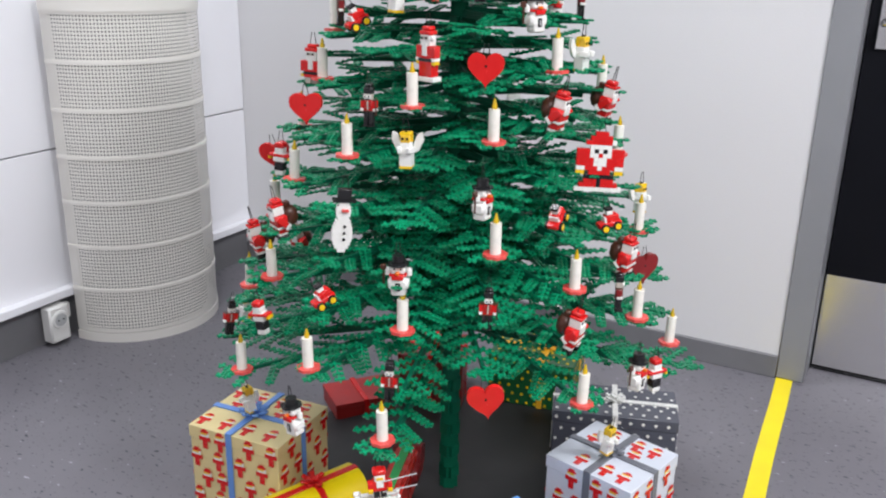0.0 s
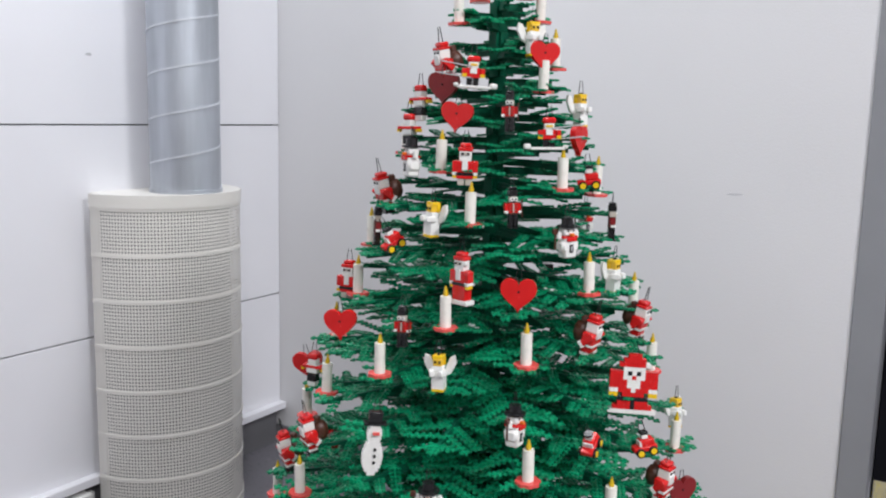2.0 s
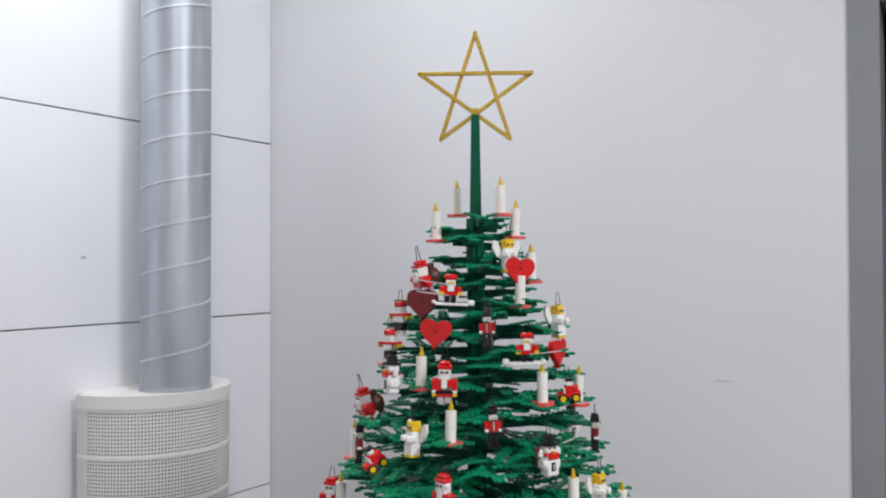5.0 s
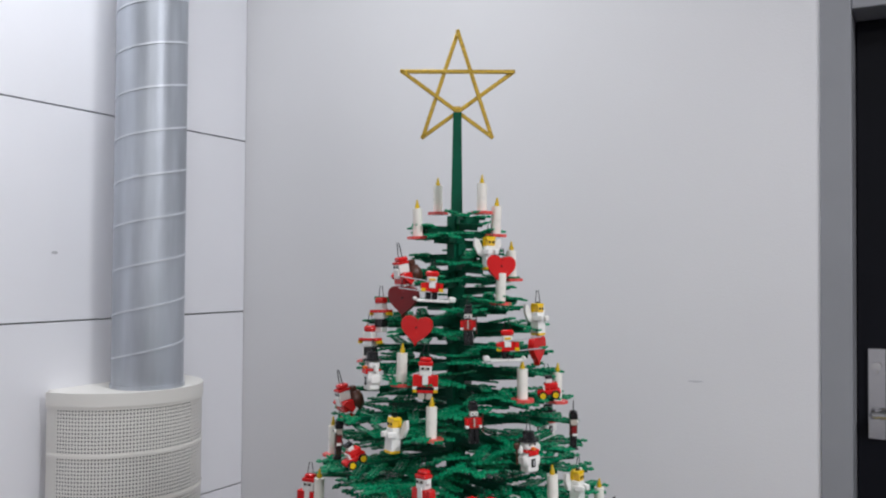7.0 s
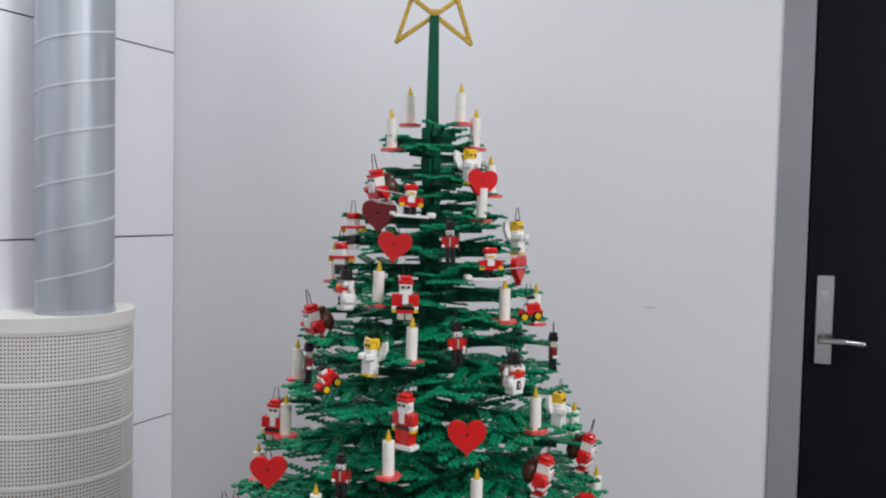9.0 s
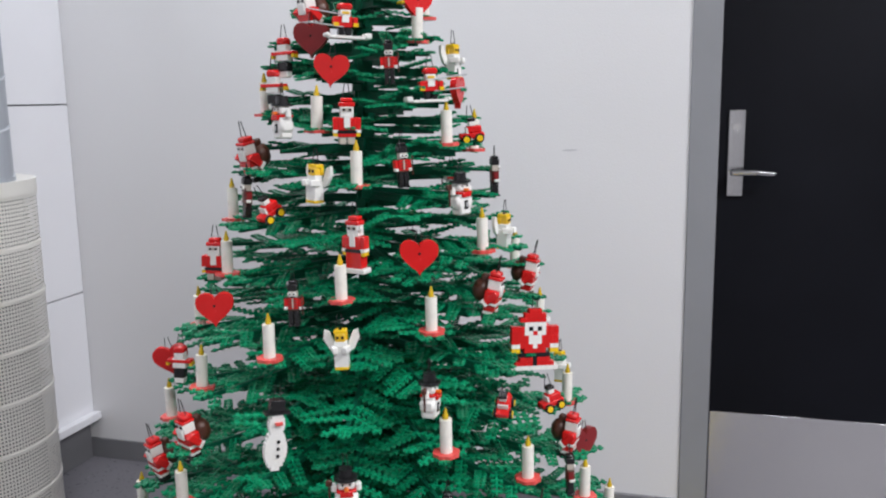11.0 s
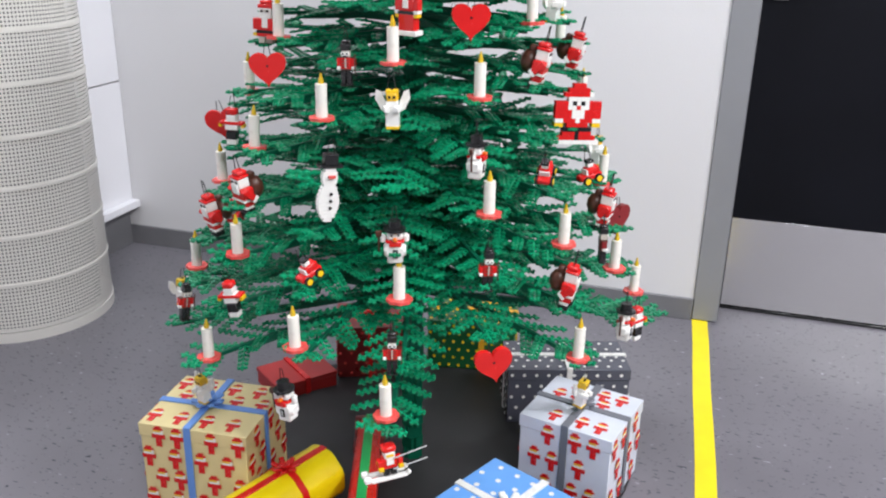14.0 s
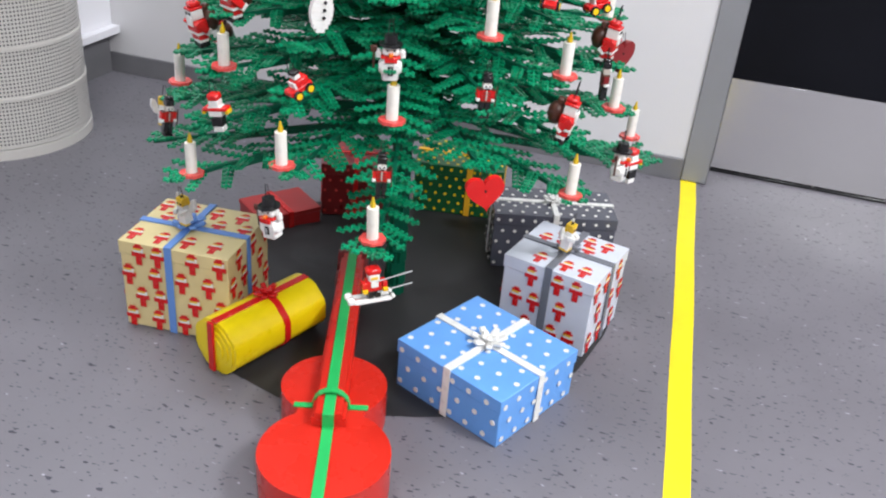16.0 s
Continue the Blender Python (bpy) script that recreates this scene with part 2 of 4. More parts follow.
bm = bmesh.new()
box(bm, XW - 0.2, XR + 0.2, YF - 0.2, YW + 0.6, -0.12, 0)
solid("floor", bm, M_FLOOR, "grey violet linoleum floor with dark flecks", "floor", "structure")
bm = bmesh.new()
box(bm, XW - 0.2, XR + 0.2, YF - 0.2, YW + 0.6, CEIL, CEIL + 0.1)
solid("ceiling", bm, M_CEIL, "plain white painted ceiling", "ceiling", "structure")

door_x0, door_x1 = FX1, FX1 + DOOR_W
bm = bmesh.new()
box(bm, XW - 0.2, FX0, YW, YW + 0.25, 0, CEIL)
box(bm, door_x1 + 0.08, XR + 0.2, YW, YW + 0.25, 0, CEIL)
box(bm, FX0, door_x1 + 0.08, YW, YW + 0.25, DOOR_H + 0.08, CEIL)
solid("wall_north", bm, M_WALL, "plain off-white painted wall with faint scuffs", "wall", "structure")
bm = bmesh.new()
box(bm, XW - 0.25, XW - 0.03, YF - 0.2, YW, 0, CEIL)
wall_west = solid("wall_west", bm, M_GAP, "white panelled wall with narrow dark joints", "wall", "structure")
JOINTS = (0.147, 0.618, 1.279, 1.941, 2.60, CEIL)
for z0, z1 in zip(JOINTS, JOINTS[1:]):
    bm = bmesh.new()
    box(bm, XW - 0.03, XW, YF, YW - 0.002, z0 + 0.0022, z1 - 0.0022, bevel=0.0015)
    part("panel", bm, M_PANEL, wall_west)
# unseen walls added dark: less bounce from the right, darker kick plate reflection
bm = bmesh.new()
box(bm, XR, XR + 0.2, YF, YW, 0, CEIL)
solid("wall_east", bm, M_GREYWALL, "unseen wall, made dark grey to cut bounce light and reflections", "wall", "structure")
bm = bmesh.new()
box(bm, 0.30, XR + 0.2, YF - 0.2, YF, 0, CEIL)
solid("wall_south_east", bm, M_GREYWALL, "unseen wall, made dark grey to cut bounce light and reflections", "wall", "structure")
bm = bmesh.new()
box(bm, XW - 0.2, 0.299, YF - 0.2, YF, 0, CEIL)
solid("wall_south", bm, M_WALL, "plain off-white painted wall", "wall", "structure")
bm = bmesh.new()
box(bm, XW + 0.001, XW + 0.035, YF, YW - 0.004, 0.148, 0.176, bevel=0.003)
solid("trim", bm, M_PANEL, "white lip along the foot of the panels", "trim", "structure")
bm = bmesh.new()
box(bm, XW - 0.029, XW - 0.012, YF, YW - 0.013, 0, 0.146)
solid("baseboard_west", bm, M_GREY, "dark grey skirting under white panels", "baseboard", "structure")
bm = bmesh.new()
box(bm, XW - 0.02, FX0 - 0.001, YW - 0.012, YW - 0.0005, 0, 0.072, bevel=0.002)
solid("baseboard_north", bm, M_GREY, "dark grey vinyl skirting", "baseboard", "structure")

# scuffs on the plain wall and the panels
for i, (x, z, w) in enumerate(((-0.545, 1.125, 0.05),)):
    bm = bmesh.new()
    prism(bm, [(-w / 2, -0.002), (0, -0.004), (w / 2, 0), (w / 3, 0.003), (-w / 3, 0.002)], 0, 0.0006)
    ob = solid("scuff_mark", bm, mat("scuff", (0.5, 0.5, 0.52), 0.7), "faint grey scuff on the wall", "mark", "structure", m=pose(x, YW - 0.0004, z, 90))

bm = bmesh.new()
prism(bm, [(-0.012, -0.003), (0.004, -0.005), (0.012, 0.0), (0.003, 0.005), (-0.008, 0.003)], 0, 0.0006)
solid("scuff_mark", bm, bpy.data.materials["scuff"], "small grey mark on a white panel", "mark", "structure", m=pose(XW + 0.0003, 1.693, 1.49, 90, 0, 90))

# door
door = thing("door_1", "black door with a steel kick plate, closed", "door", kind="structure")
bm = bmesh.new()
box(bm, door_x0 + 0.003, door_x1 - 0.003, DOOR_Y, DOOR_Y + 0.045, 0.012, DOOR_H - 0.003, bevel=0.002)
part("door_leaf", bm, M_DOOR, door)
bm = bmesh.new()
box(bm, door_x0 + 0.006, door_x1 - 0.006, DOOR_Y - 0.002, DOOR_Y - 0.0002, 0.014, 0.314, bevel=0.0006)
kick = part("kick_plate", bm, M_STEEL, door, "brushed steel kick plate")
for x in (door_x0 + 0.02, door_x0 + 0.3, door_x0 + 0.6, door_x1 - 0.02):
    for z in (0.026, 0.302):
        bm = bmesh.new()
        cyl(bm, 0, 0, 0, 0.002, 0.004, seg=10, m=pose(x, DOOR_Y - 0.002, z, 90))
        part("screw", bm, M_CHROME, kick)
plate = bmesh.new()
box(plate, -0.1, -0.052, DOOR_Y - 0.009, DOOR_Y - 0.0004, 0.982, 1.236, bevel=0.003)
plate = part("handle_plate", plate, M_CHROME, door, "chrome handle plate")
bm = bmesh.new()
cyl(bm, 0, 0, 0, 0.012, 0.012, m=pose(-0.076, DOOR_Y - 0.009, 1.185, 90))
box(bm, -0.079, -0.073, DOOR_Y - 0.022, DOOR_Y - 0.009, 1.165, 1.180, bevel=0.001)
part("lock_cylinder", bm, M_STEEL, plate)
bm = bmesh.new()
cyl(bm, 0, 0, 0, 0.05, 0.010, m=pose(-0.076, DOOR_Y - 0.009, 1.055, 90))
cyl(bm, 0, 0, 0, 0.012, 0.016, m=pose(-0.076, DOOR_Y - 0.009, 1.055, 90))
rod(bm, (-0.084, DOOR_Y - 0.054, 1.056), (-0.02, DOOR_Y - 0.056, 1.057), 0.010, seg=12)
rod(bm, (-0.02, DOOR_Y - 0.056, 1.057), (0.026, DOOR_Y - 0.050, 1.053), 0.008, seg=12)
ball(bm, 0.026, DOOR_Y - 0.050, 1.053, 0.008)
ball(bm, -0.084, DOOR_Y - 0.054, 1.056, 0.010)
part("handle", bm, M_CHROME, door, "chrome lever handle")
bm = bmesh.new()
box(bm, FX0, FX1, YW - 0.008, YW + 0.2, 0.002, DOOR_H + 0.08, bevel=0.003)
box(bm, door_x1, door_x1 + 0.08, YW - 0.008, YW + 0.2, 0.002, DOOR_H + 0.08, bevel=0.003)
box(bm, FX1 + 0.0005, door_x1 - 0.0005, YW - 0.008, YW + 0.2, DOOR_H, DOOR_H + 0.08, bevel=0.003)
part("door_frame", bm, M_FRAME, door, "grey lacquered steel door frame")
bm = bmesh.new()
box(bm, door_x0, door_x1, DOOR_Y - 0.005, DOOR_Y + 0.05, 0.0005, 0.010, bevel=0.002)
part("threshold", bm, M_BLACK, door, "black rubber threshold strip")
bm = bmesh.new()
box(bm, door_x0 - 0.3, door_x1 + 0.3, YW + 0.25, YW + 0.3, 0, CEIL)
solid("wall_behind_door", bm, M_DARK, "dark wall behind the door", "wall", "structure")

# yellow tape
bm = bmesh.new()
n = 24
ya, yb = 2.535, -1.4
rows = []
for i in range(n + 1):
    y = ya + (yb - ya) * i / n
    x = -0.206 + 0.0525 * (ya - y) + 0.0012 * math.sin(i * 1.7)
    rows.append([bm.verts.new((x + dx, y, z)) for dx, z in ((0, 0.0003), (0, 0.0009), (0.048, 0.0009), (0.048, 0.0003))])
for a, b in zip(rows, rows[1:]):
    for k in range(3):
        bm.faces.new((a[k], b[k], b[k + 1], a[k + 1]))
solid("floor_tape", bm, M_TAPE, "yellow marking tape stuck along the floor", "tape")

# ---- air diffuser and duct ----
DX, DY, DR, DH = -2.238, 1.907, 0.261, 1.075
diff = thing("air_diffuser", "cream half-round perforated air diffuser standing against panels", "air diffuser", pose(DX, DY, 0))


def arc_band(bm, r0, r1, z0, z1, seg=48, a0=-90, a1=90):
    ring = []
    for i in range(seg + 1):
        a = radians(a0 + (a1 - a0) * i / seg)
        c, s = math.cos(a), math.sin(a)
        ring.append([bm.verts.new((r * c, r * s, z)) for r, z in ((r0, z0), (r1, z0), (r1, z1), (r0, z1))])
    for p, q in zip(ring, ring[1:]):
        for k in range(4):
            f = bm.faces.new((p[k], q[k], q[(k + 1) % 4], p[(k + 1) % 4]))
            f.smooth = k == 1
    bm.faces.new(ring[0])
    bm.faces.new(ring[-1][::-1])


SEGZ = [0.034 + i * (1.031 - 0.034) / 7 for i in range(8)]
bm = bmesh.new()
arc_band(bm, 0.02, DR + 0.003, 0.0, 0.030)
part("base", bm, M_DIFF, diff)
bm = bmesh.new()
arc_band(bm, 0.0005, DR + 0.004, DH - 0.040, DH)
box(bm, XW + 0.0005 - DX, -0.0004, -DR * 0.88, DR * 0.88, 0.0, DH, bevel=0.002)
part("top", bm, M_DIFF, diff)
# added backing shell; its dark colour stands in for the shade inside
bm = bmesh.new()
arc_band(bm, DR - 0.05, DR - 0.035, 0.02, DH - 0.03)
part("inner_shell", bm, M_DARK, diff, "dark backing shell for the shade behind the holes")
for z0, z1 in zip(SEGZ, SEGZ[1:]):
    # a sheet with a grid of square holes
    cols, nrow = 84, 12
    verts, faces = [], []
    zs = []
    lo, hi = z0 + 0.005, z1 - 0.005
    pz = (hi - lo) / nrow
    pa = 180.0 / cols
    for j in range(nrow):
        zs += [lo + j * pz, lo + (j + 0.55) * pz]
    zs.append(hi)
    an = []
    for i in range(cols):
        an += [-90 + i * pa, -90 + (i + 0.55) * pa]
    an.append(90)
    for z in [z0] + zs + [z1]:
        for a in an:
            verts.append((DR * math.cos(radians(a)), DR * math.sin(radians(a)), z))
    w = len(an)
    for j in range(len(zs) + 1):
        for i in range(w - 1):
            solid_row = j == 0 or j == len(zs) or (j - 1) % 2 == 0
            if solid_row or i % 2 == 0:
                faces.append((j * w + i, j * w + i + 1, (j + 1) * w + i + 1, (j + 1) * w + i))
    me = bpy.data.meshes.new("perforated_sheet")
    me.from_pydata(verts, [], faces)
    me.materials.append(M_DIFF)
    for p in me.polygons:
        p.use_smooth = True
    part("perforated_sheet", me, None, diff)
    bm = bmesh.new()
    arc_band(bm, DR - 0.004, DR + 0.002, z1 - 0.0055, z1 + 0.0055)
    part("band", bm, M_DIFF, diff)

RD = 0.108
duct = thing("air_duct", "galvanised spiral duct rising from the diffuser", "duct", pose(DX + 0.146, DY - 0.012, DH))
bm = bmesh.new()
cyl(bm, 0, 0, 0, CEIL - DH, RD, seg=64)
part("pipe", bm, M_ZINC, duct)
bm = bmesh.new()
PITCH = 0.134
steps = int((CEIL - DH) / PITCH * 40)
prev = None
for i in range(steps + 1):
    a, z = -radians(9 * i), i * PITCH / 40
    ring = []
    for k in range(4):
        q = radians(90 * k + 45)
        r = RD + 0.0034 * math.cos(q)
        ring.append(bm.verts.new((r * math.cos(-a), r * math.sin(-a), z + 0.004 * math.sin(q))))
    if prev:
        for k in range(4):
            bm.faces.new((prev[k], ring[k], ring[(k + 1) % 4], prev[(k + 1) % 4]))
    prev = ring
part("spiral_seam", bm, M_SEAM, duct, "raised spiral seam, coloured lighter for its glint")
bm = bmesh.new()
cyl(bm, 0, 0, 0.0005, 0.012, RD + 0.004, seg=48)
part("collar", bm, M_ZINC, duct)

# wall socket
sock = thing("wall_socket", "white surface-mounted wall socket near the floor", "socket", pose(XW + 0.0005, 1.578, 0.085))
bm = bmesh.new()
box(bm, 0, 0.045, -0.036, 0.036, -0.070, 0.050, bevel=0.006)
box(bm, 0, 0.022, 0.034, 0.060, -0.01, 0.040, bevel=0.003)
part("housing", bm, M_SOCKET, sock)
for z in (0.005,):
    bm = bmesh.new()
    m = pose(0.045, 0, z, 0, 90)
    cyl(bm, 0, 0, 0, 0.004, 0.030, 0.028, seg=24, m=m)
    ring = part("outlet", bm, M_SOCKET, sock)
    bm = bmesh.new()
    cyl(bm, 0, 0, 0.0042, 0.0048, 0.021, seg=20, m=m)
    well = part("well", bm, M_LGREY, ring)
    bm = bmesh.new()
    cyl(bm, 0, 0.0095, 0.005, 0.0056, 0.0028, seg=8, m=m)
    cyl(bm, 0, -0.0095, 0.005, 0.0056, 0.0028, seg=8, m=m)
    part("pin_hole", bm, M_BLACK, ring)

# ---- the brick-built tree ----
TX, TY = -0.80, 1.53


def tip_radius(z):
    return 0.634 - 0.361 * z


class Boxes:
    """Gathers boxes into one light mesh."""

    def __init__(self):
        self.verts, self.faces = [], []

    def add(self, m, x0, x1, y0, y1, z0, z1):
        n = len(self.verts)
        for z in (z0, z1):
            for x, y in ((x0, y0), (x1, y0), (x1, y1), (x0, y1)):
                self.verts.append(m @ Vector((x, y, z)))
        for f in ((3, 2, 1, 0), (4, 5, 6, 7), (0, 1, 5, 4), (1, 2, 6, 5), (2, 3, 7, 6), (3, 0, 4, 7)):
            self.faces.append([n + k for k in f])

    def mesh(self, name, material):
        me = bpy.data.meshes.new(name)
        me.from_pydata(self.verts, [], self.faces)
        me.materials.append(material)
        return me


def leaf_twig(acc, m, length):
    """A side leaf: a stem with pairs of slender lobes, each with a cross bar, well apart from one another."""
    acc.add(m, 0, length, -0.0018, 0.0018, -0.0020, 0.0018)
    n = max(2, round(length / 0.0138))
    for i in range(n):
        x = (i + 0.30) * length / n
        r = 0.0140 * (1 - 0.28 * i / n)
        for side in (-1, 1):
            mm = m @ pose(x, 0, 0, 0, 0, side * 55)
            acc.add(mm, 0, r, -0.0014, 0.0014, -0.0016, 0.0016)
            acc.add(mm, r * 0.60, r * 0.60 + 0.0026, -0.0036, 0.0036, -0.0014, 0.0026)
    acc.add(m, length - 0.0062, length - 0.0036, -0.0040, 0.0040, -0.0014, 0.0026)
    acc.add(m, length - 0.001, length + 0.0030, -0.0015, 0.0015, -0.0016, 0.0018)


def branch_layout(length, seed):
    """Poses and lengths of the side leaves along a branch of that length."""
    rng = random.Random(seed)
    out = []
    x = length - 0.030
    while x > max(0.03, length * 0.28, length - 0.30):
        rest = length - x
        w = min(0.088, 0.022 + 0.68 * rest, 0.016 + 0.40 * length)
        for side in (-1, 1):
            out.append((x + rng.uniform(-0.006, 0.006), side * rng.uniform(44, 60), w * rng.uniform(0.86, 1.08), rng.uniform(-10, 12), rng.uniform(-0.005, 0.004)))
        x -= rng.uniform(0.036, 0.046)
    return out


BRANCH, LEAF = {}, {}


def branch_mesh(length, variant, leaves=True):
    key = (round(length / 0.015), variant, leaves)
    if key not in BRANCH:
        length = key[0] * 0.015
        acc = Boxes()
        acc.add(Matrix(), 0, length, -0.0036, 0.0036, -0.006, 0.001)
        acc.add(Matrix(), 0, length * 0.78, -0.005, 0.005, -0.014, -0.006)
        leaf_twig(acc, pose(length - 0.026, 0, 0.001), 0.036)
        if leaves:
            for x, a, w, tilt, dz in branch_layout(length, variant * 7 + key[0]):
                leaf_twig(acc, pose(x, 0, 0.001 + dz, 0, -tilt, a), w)
        me = BRANCH[key] = acc.mesh("branch", M_GREEN)
        me.materials.append(M_TRUNK)
        # dark green stalk; its colour also stands in for shade under the branch
        for face in me.polygons[0:12]:
            face.material_index = 1
    return BRANCH[key]


def leaf_mesh(w):
    key = max(2, round(w / 0.006))
    if key not in LEAF:
        acc = Boxes()
        leaf_twig(acc, Matrix(), key * 0.006)
        LEAF[key] = acc.mesh("leaf", M_GREEN)
    return LEAF[key]


tree = thing("christmas_tree", "green Christmas tree built of plastic toy bricks", "Christmas tree", pose(TX, TY, 0))
bm = bmesh.new()
cyl(bm, 0, 0, 0.001, 1.56, 0.012, 0.010, seg=8)
trunk = part("trunk", bm, M_TRUNK, tree, "stacked dark green bricks")
bm = bmesh.new()
box(bm, -1, 1, -0.62, 0.62, 0.0004, 0.0288)
box(bm, -0.62, 0.62, -1, 1, 0.0006, 0.0286)
BRICK = finish("brick", bm, M_TRUNK)
for i in range(54):
    r = 0.021 - 0.004 * i / 54
    brick = part("brick", BRICK, None, trunk)
    brick.matrix_basis = pose(0, 0, 0.001 + i * 0.0288, 0, 0, 28 + (45 if i % 2 else 0)) @ Matrix.Diagonal((r, r, 1, 1))
bm = bmesh.new()
m = pose(0, 0, 0, 0, 0, 28)
box(bm, -0.5, 0.5, -0.5, 0.5, 0, 0.216, m=m @ Matrix.Translation((0, 0, 1.555)) @ Matrix.Diagonal((0.024, 0.024, 1, 1)))
for v in bm.verts:
    if v.co.z > 1.6:
        v.co.x *= 0.72
        v.co.y *= 0.72
part("top_spire", bm, M_TRUNK, tree, "bare tapered green top rod")

# star of five glittering bars, turned to the room
star_m = pose(0, 0, 1.819, 0, 0, 28)
R5 = 0.121
tips = [(R5 * math.sin(radians(72 * i)), R5 * math.cos(radians(72 * i))) for i in range(5)]
star_pin = bmesh.new()
box(star_pin, -0.006, 0.006, -0.003, 0.006, -0.05, -0.035)
star_top = part("star", star_pin, M_GOLD, tree, "gold glitter five-pointed star")
star_top.matrix_basis = star_m
for i in range(5):
    (xa, za), (xb, zb) = tips[i], tips[(i + 2) % 5]
    off = 0.004 if i % 2 else -0.001
    bm = bmesh.new()
    d = Vector((xb - xa, 0, zb - za))
    mm = Matrix.Translation(((xa + xb) / 2, off, (za + zb) / 2)) @ pose(0, 0, 0, 0, math.degrees(math.atan2(-d.z, d.x)), 0)
    box(bm, -d.length / 2 - 0.004, d.length / 2 + 0.004, -0.0036, 0.0036, -0.0040, 0.0040, bevel=0.001, m=mm)
    part("bar", bm, M_GOLD, star_top)


def add_branch(angle, z, radius, variant, droop, singles=False):
    """A branch whose tip lies at z; with its leaves as pieces of their own where singles is set."""
    ob = part("branch", branch_mesh(radius, variant, not singles), None, tree)
    ob.matrix_basis = pose(0, 0, z + radius * math.sin(radians(droop)), 0, droop, angle)
    if singles:
        length = round(radius / 0.015) * 0.015
        for x, a, w, tilt, dz in branch_layout(length, variant * 7 + round(radius / 0.015)):
            leaf = part("leaf", leaf_mesh(w), None, ob)
            leaf.matrix_basis = pose(x, 0, 0.001 + dz, 0, -tilt, a)
    return ob


# sixteen columns of branches, one level every 93 mm, each column at its own height
COLUMNS = {-75: 0.022, -97: 0.020, -121: 0.041, -143: 0.035, -52: 0.059, -30: 0.077, -8: 0.083, 15: 0.030,
           38: 0.062, 60: 0.010, 83: 0.050, 105: 0.085, 128: 0.025, 150: 0.066, 173: 0.040, 195: 0.075}
LOWEST = {-97: 0.48, -52: 0.52, -8: 0.45, 38: 0.48, 60: 0.48}
rng = random.Random(11)
for column, low in COLUMNS.items():
    z = low + 0.0935 * 3
    while z < 1.56:
        if z > LOWEST.get(column, 0.395):
            R = tip_radius(z) + 0.024 * min(1, max(0, 1.5 - z) / 0.5)
            front = -125 <= column <= -5 and z < 0.62
            add_branch(column + rng.uniform(-3, 3), z - 0.003, R + rng.uniform(-0.01, 0.022), rng.randrange(4), rng.uniform(-1, 2.5) + 2 * (1.55 - z), front and z < 0.52)
        z += 0.0935
# shorter inner branches that fill the heart of the tree
for i in range(42):
    z = 0.46 + 0.36 * (i + 0.5) / 42
    add_branch(i * 137.5, z + rng.uniform(-0.01, 0.01), tip_radius(z) * rng.uniform(0.42, 0.72), rng.randrange(4), 1)


# ---- candles ----
def place(angle, z, out=0.0, turn=None):
    """On the tree's outline at that height, turned half way to the room."""
    r = tip_radius(z) + out
    a = radians(angle)
    if turn is None:
        turn = 0.45 * ((angle + 62 + 180) % 360 - 180)
    return pose(TX + r * math.cos(a), TY + r * math.sin(a), z, 0, 0, turn + 28)


def candle():
    ob = thing("candle", "white brick candle with amber flame on a coral plate", "candle", group="candles on the tree")
    bm = bmesh.new()
    prism(bm, [((0.0215 + 0.0011 * math.cos(8 * t)) * math.cos(t), (0.0215 + 0.0011 * math.cos(8 * t)) * math.sin(t)) for t in (2 * math.pi * i / 48 for i in range(48))], 0.0005, 0.006)
    part("base_plate", bm, M_CORAL, ob, "coral round plate")
    bm = bmesh.new()
    cyl(bm, 0, 0, 0.006, 0.062, 0.0100, seg=18)
    part("stick", bm, M_WAX, ob)
    bm = bmesh.new()
    cyl(bm, 0, 0, 0.0625, 0.069, 0.0048, seg=8)
    cyl(bm, 0, 0, 0.0685, 0.080, 0.0040, 0.0014, seg=8)
    part("flame", bm, M_FLAME, ob, "amber plastic flame")
    return ob


CANDLES = [(-121, 1.506), (-17, 1.557), (2, 1.512), (6, 1.423), (-23, 1.378), (153, 1.562), (-153, 1.253), (-94, 1.227), (-73, 1.136), (-23, 1.199),
           (15, 1.181), (-152, 1.061), (-132, 0.976), (-78, 0.956), (-50, 0.900), (-20, 1.012), (24, 0.947), (14, 0.835), (-100, 0.860), (-127, 0.786),
           (-153, 0.859), (-153, 0.682), (-51, 0.714), (-29, 0.641), (14, 0.679), (-74, 0.585), (-97, 0.489), (-32, 0.448), (-121, 0.605), (-151, 0.505),
           (-7, 0.551), (13, 0.442), (-122, 0.414), (-76, 0.401)]
first = candle()
for i, (angle, z) in enumerate(CANDLES):
    m = place(angle, z) @ pose(0, 0, 0, rng.uniform(-2, 2), rng.uniform(-2, 2))
    if i == 0:
        first.matrix_world = m
    else:
        copy_thing(first, m)


# ---- hanging ornaments: each figure is one mesh, front towards -y, middle at the origin ----
def strings(bm, top, mi, gap=0.007, rise=0.024):
    for x in (-gap, gap):
        rod(bm, (x, 0, top - 0.002), (x * 0.4, 0, top + rise), 0.0008, seg=5, mi=mi)


M_CARROT = mat("orange brick plastic", (0.80, 0.17, 0.012), 0.28, vary=0.05, scale=40)
FIG = [M_RED, M_WHITE, M_BLACK, M_SKIN, M_BROWN, M_YELLOW, M_DRED, M_LGREY, M_CORAL, M_BEIGE, M_CARROT]
R_, W_, K_, S_, N_, Y_, D_, G_, C_, B_, O_ = range(11)


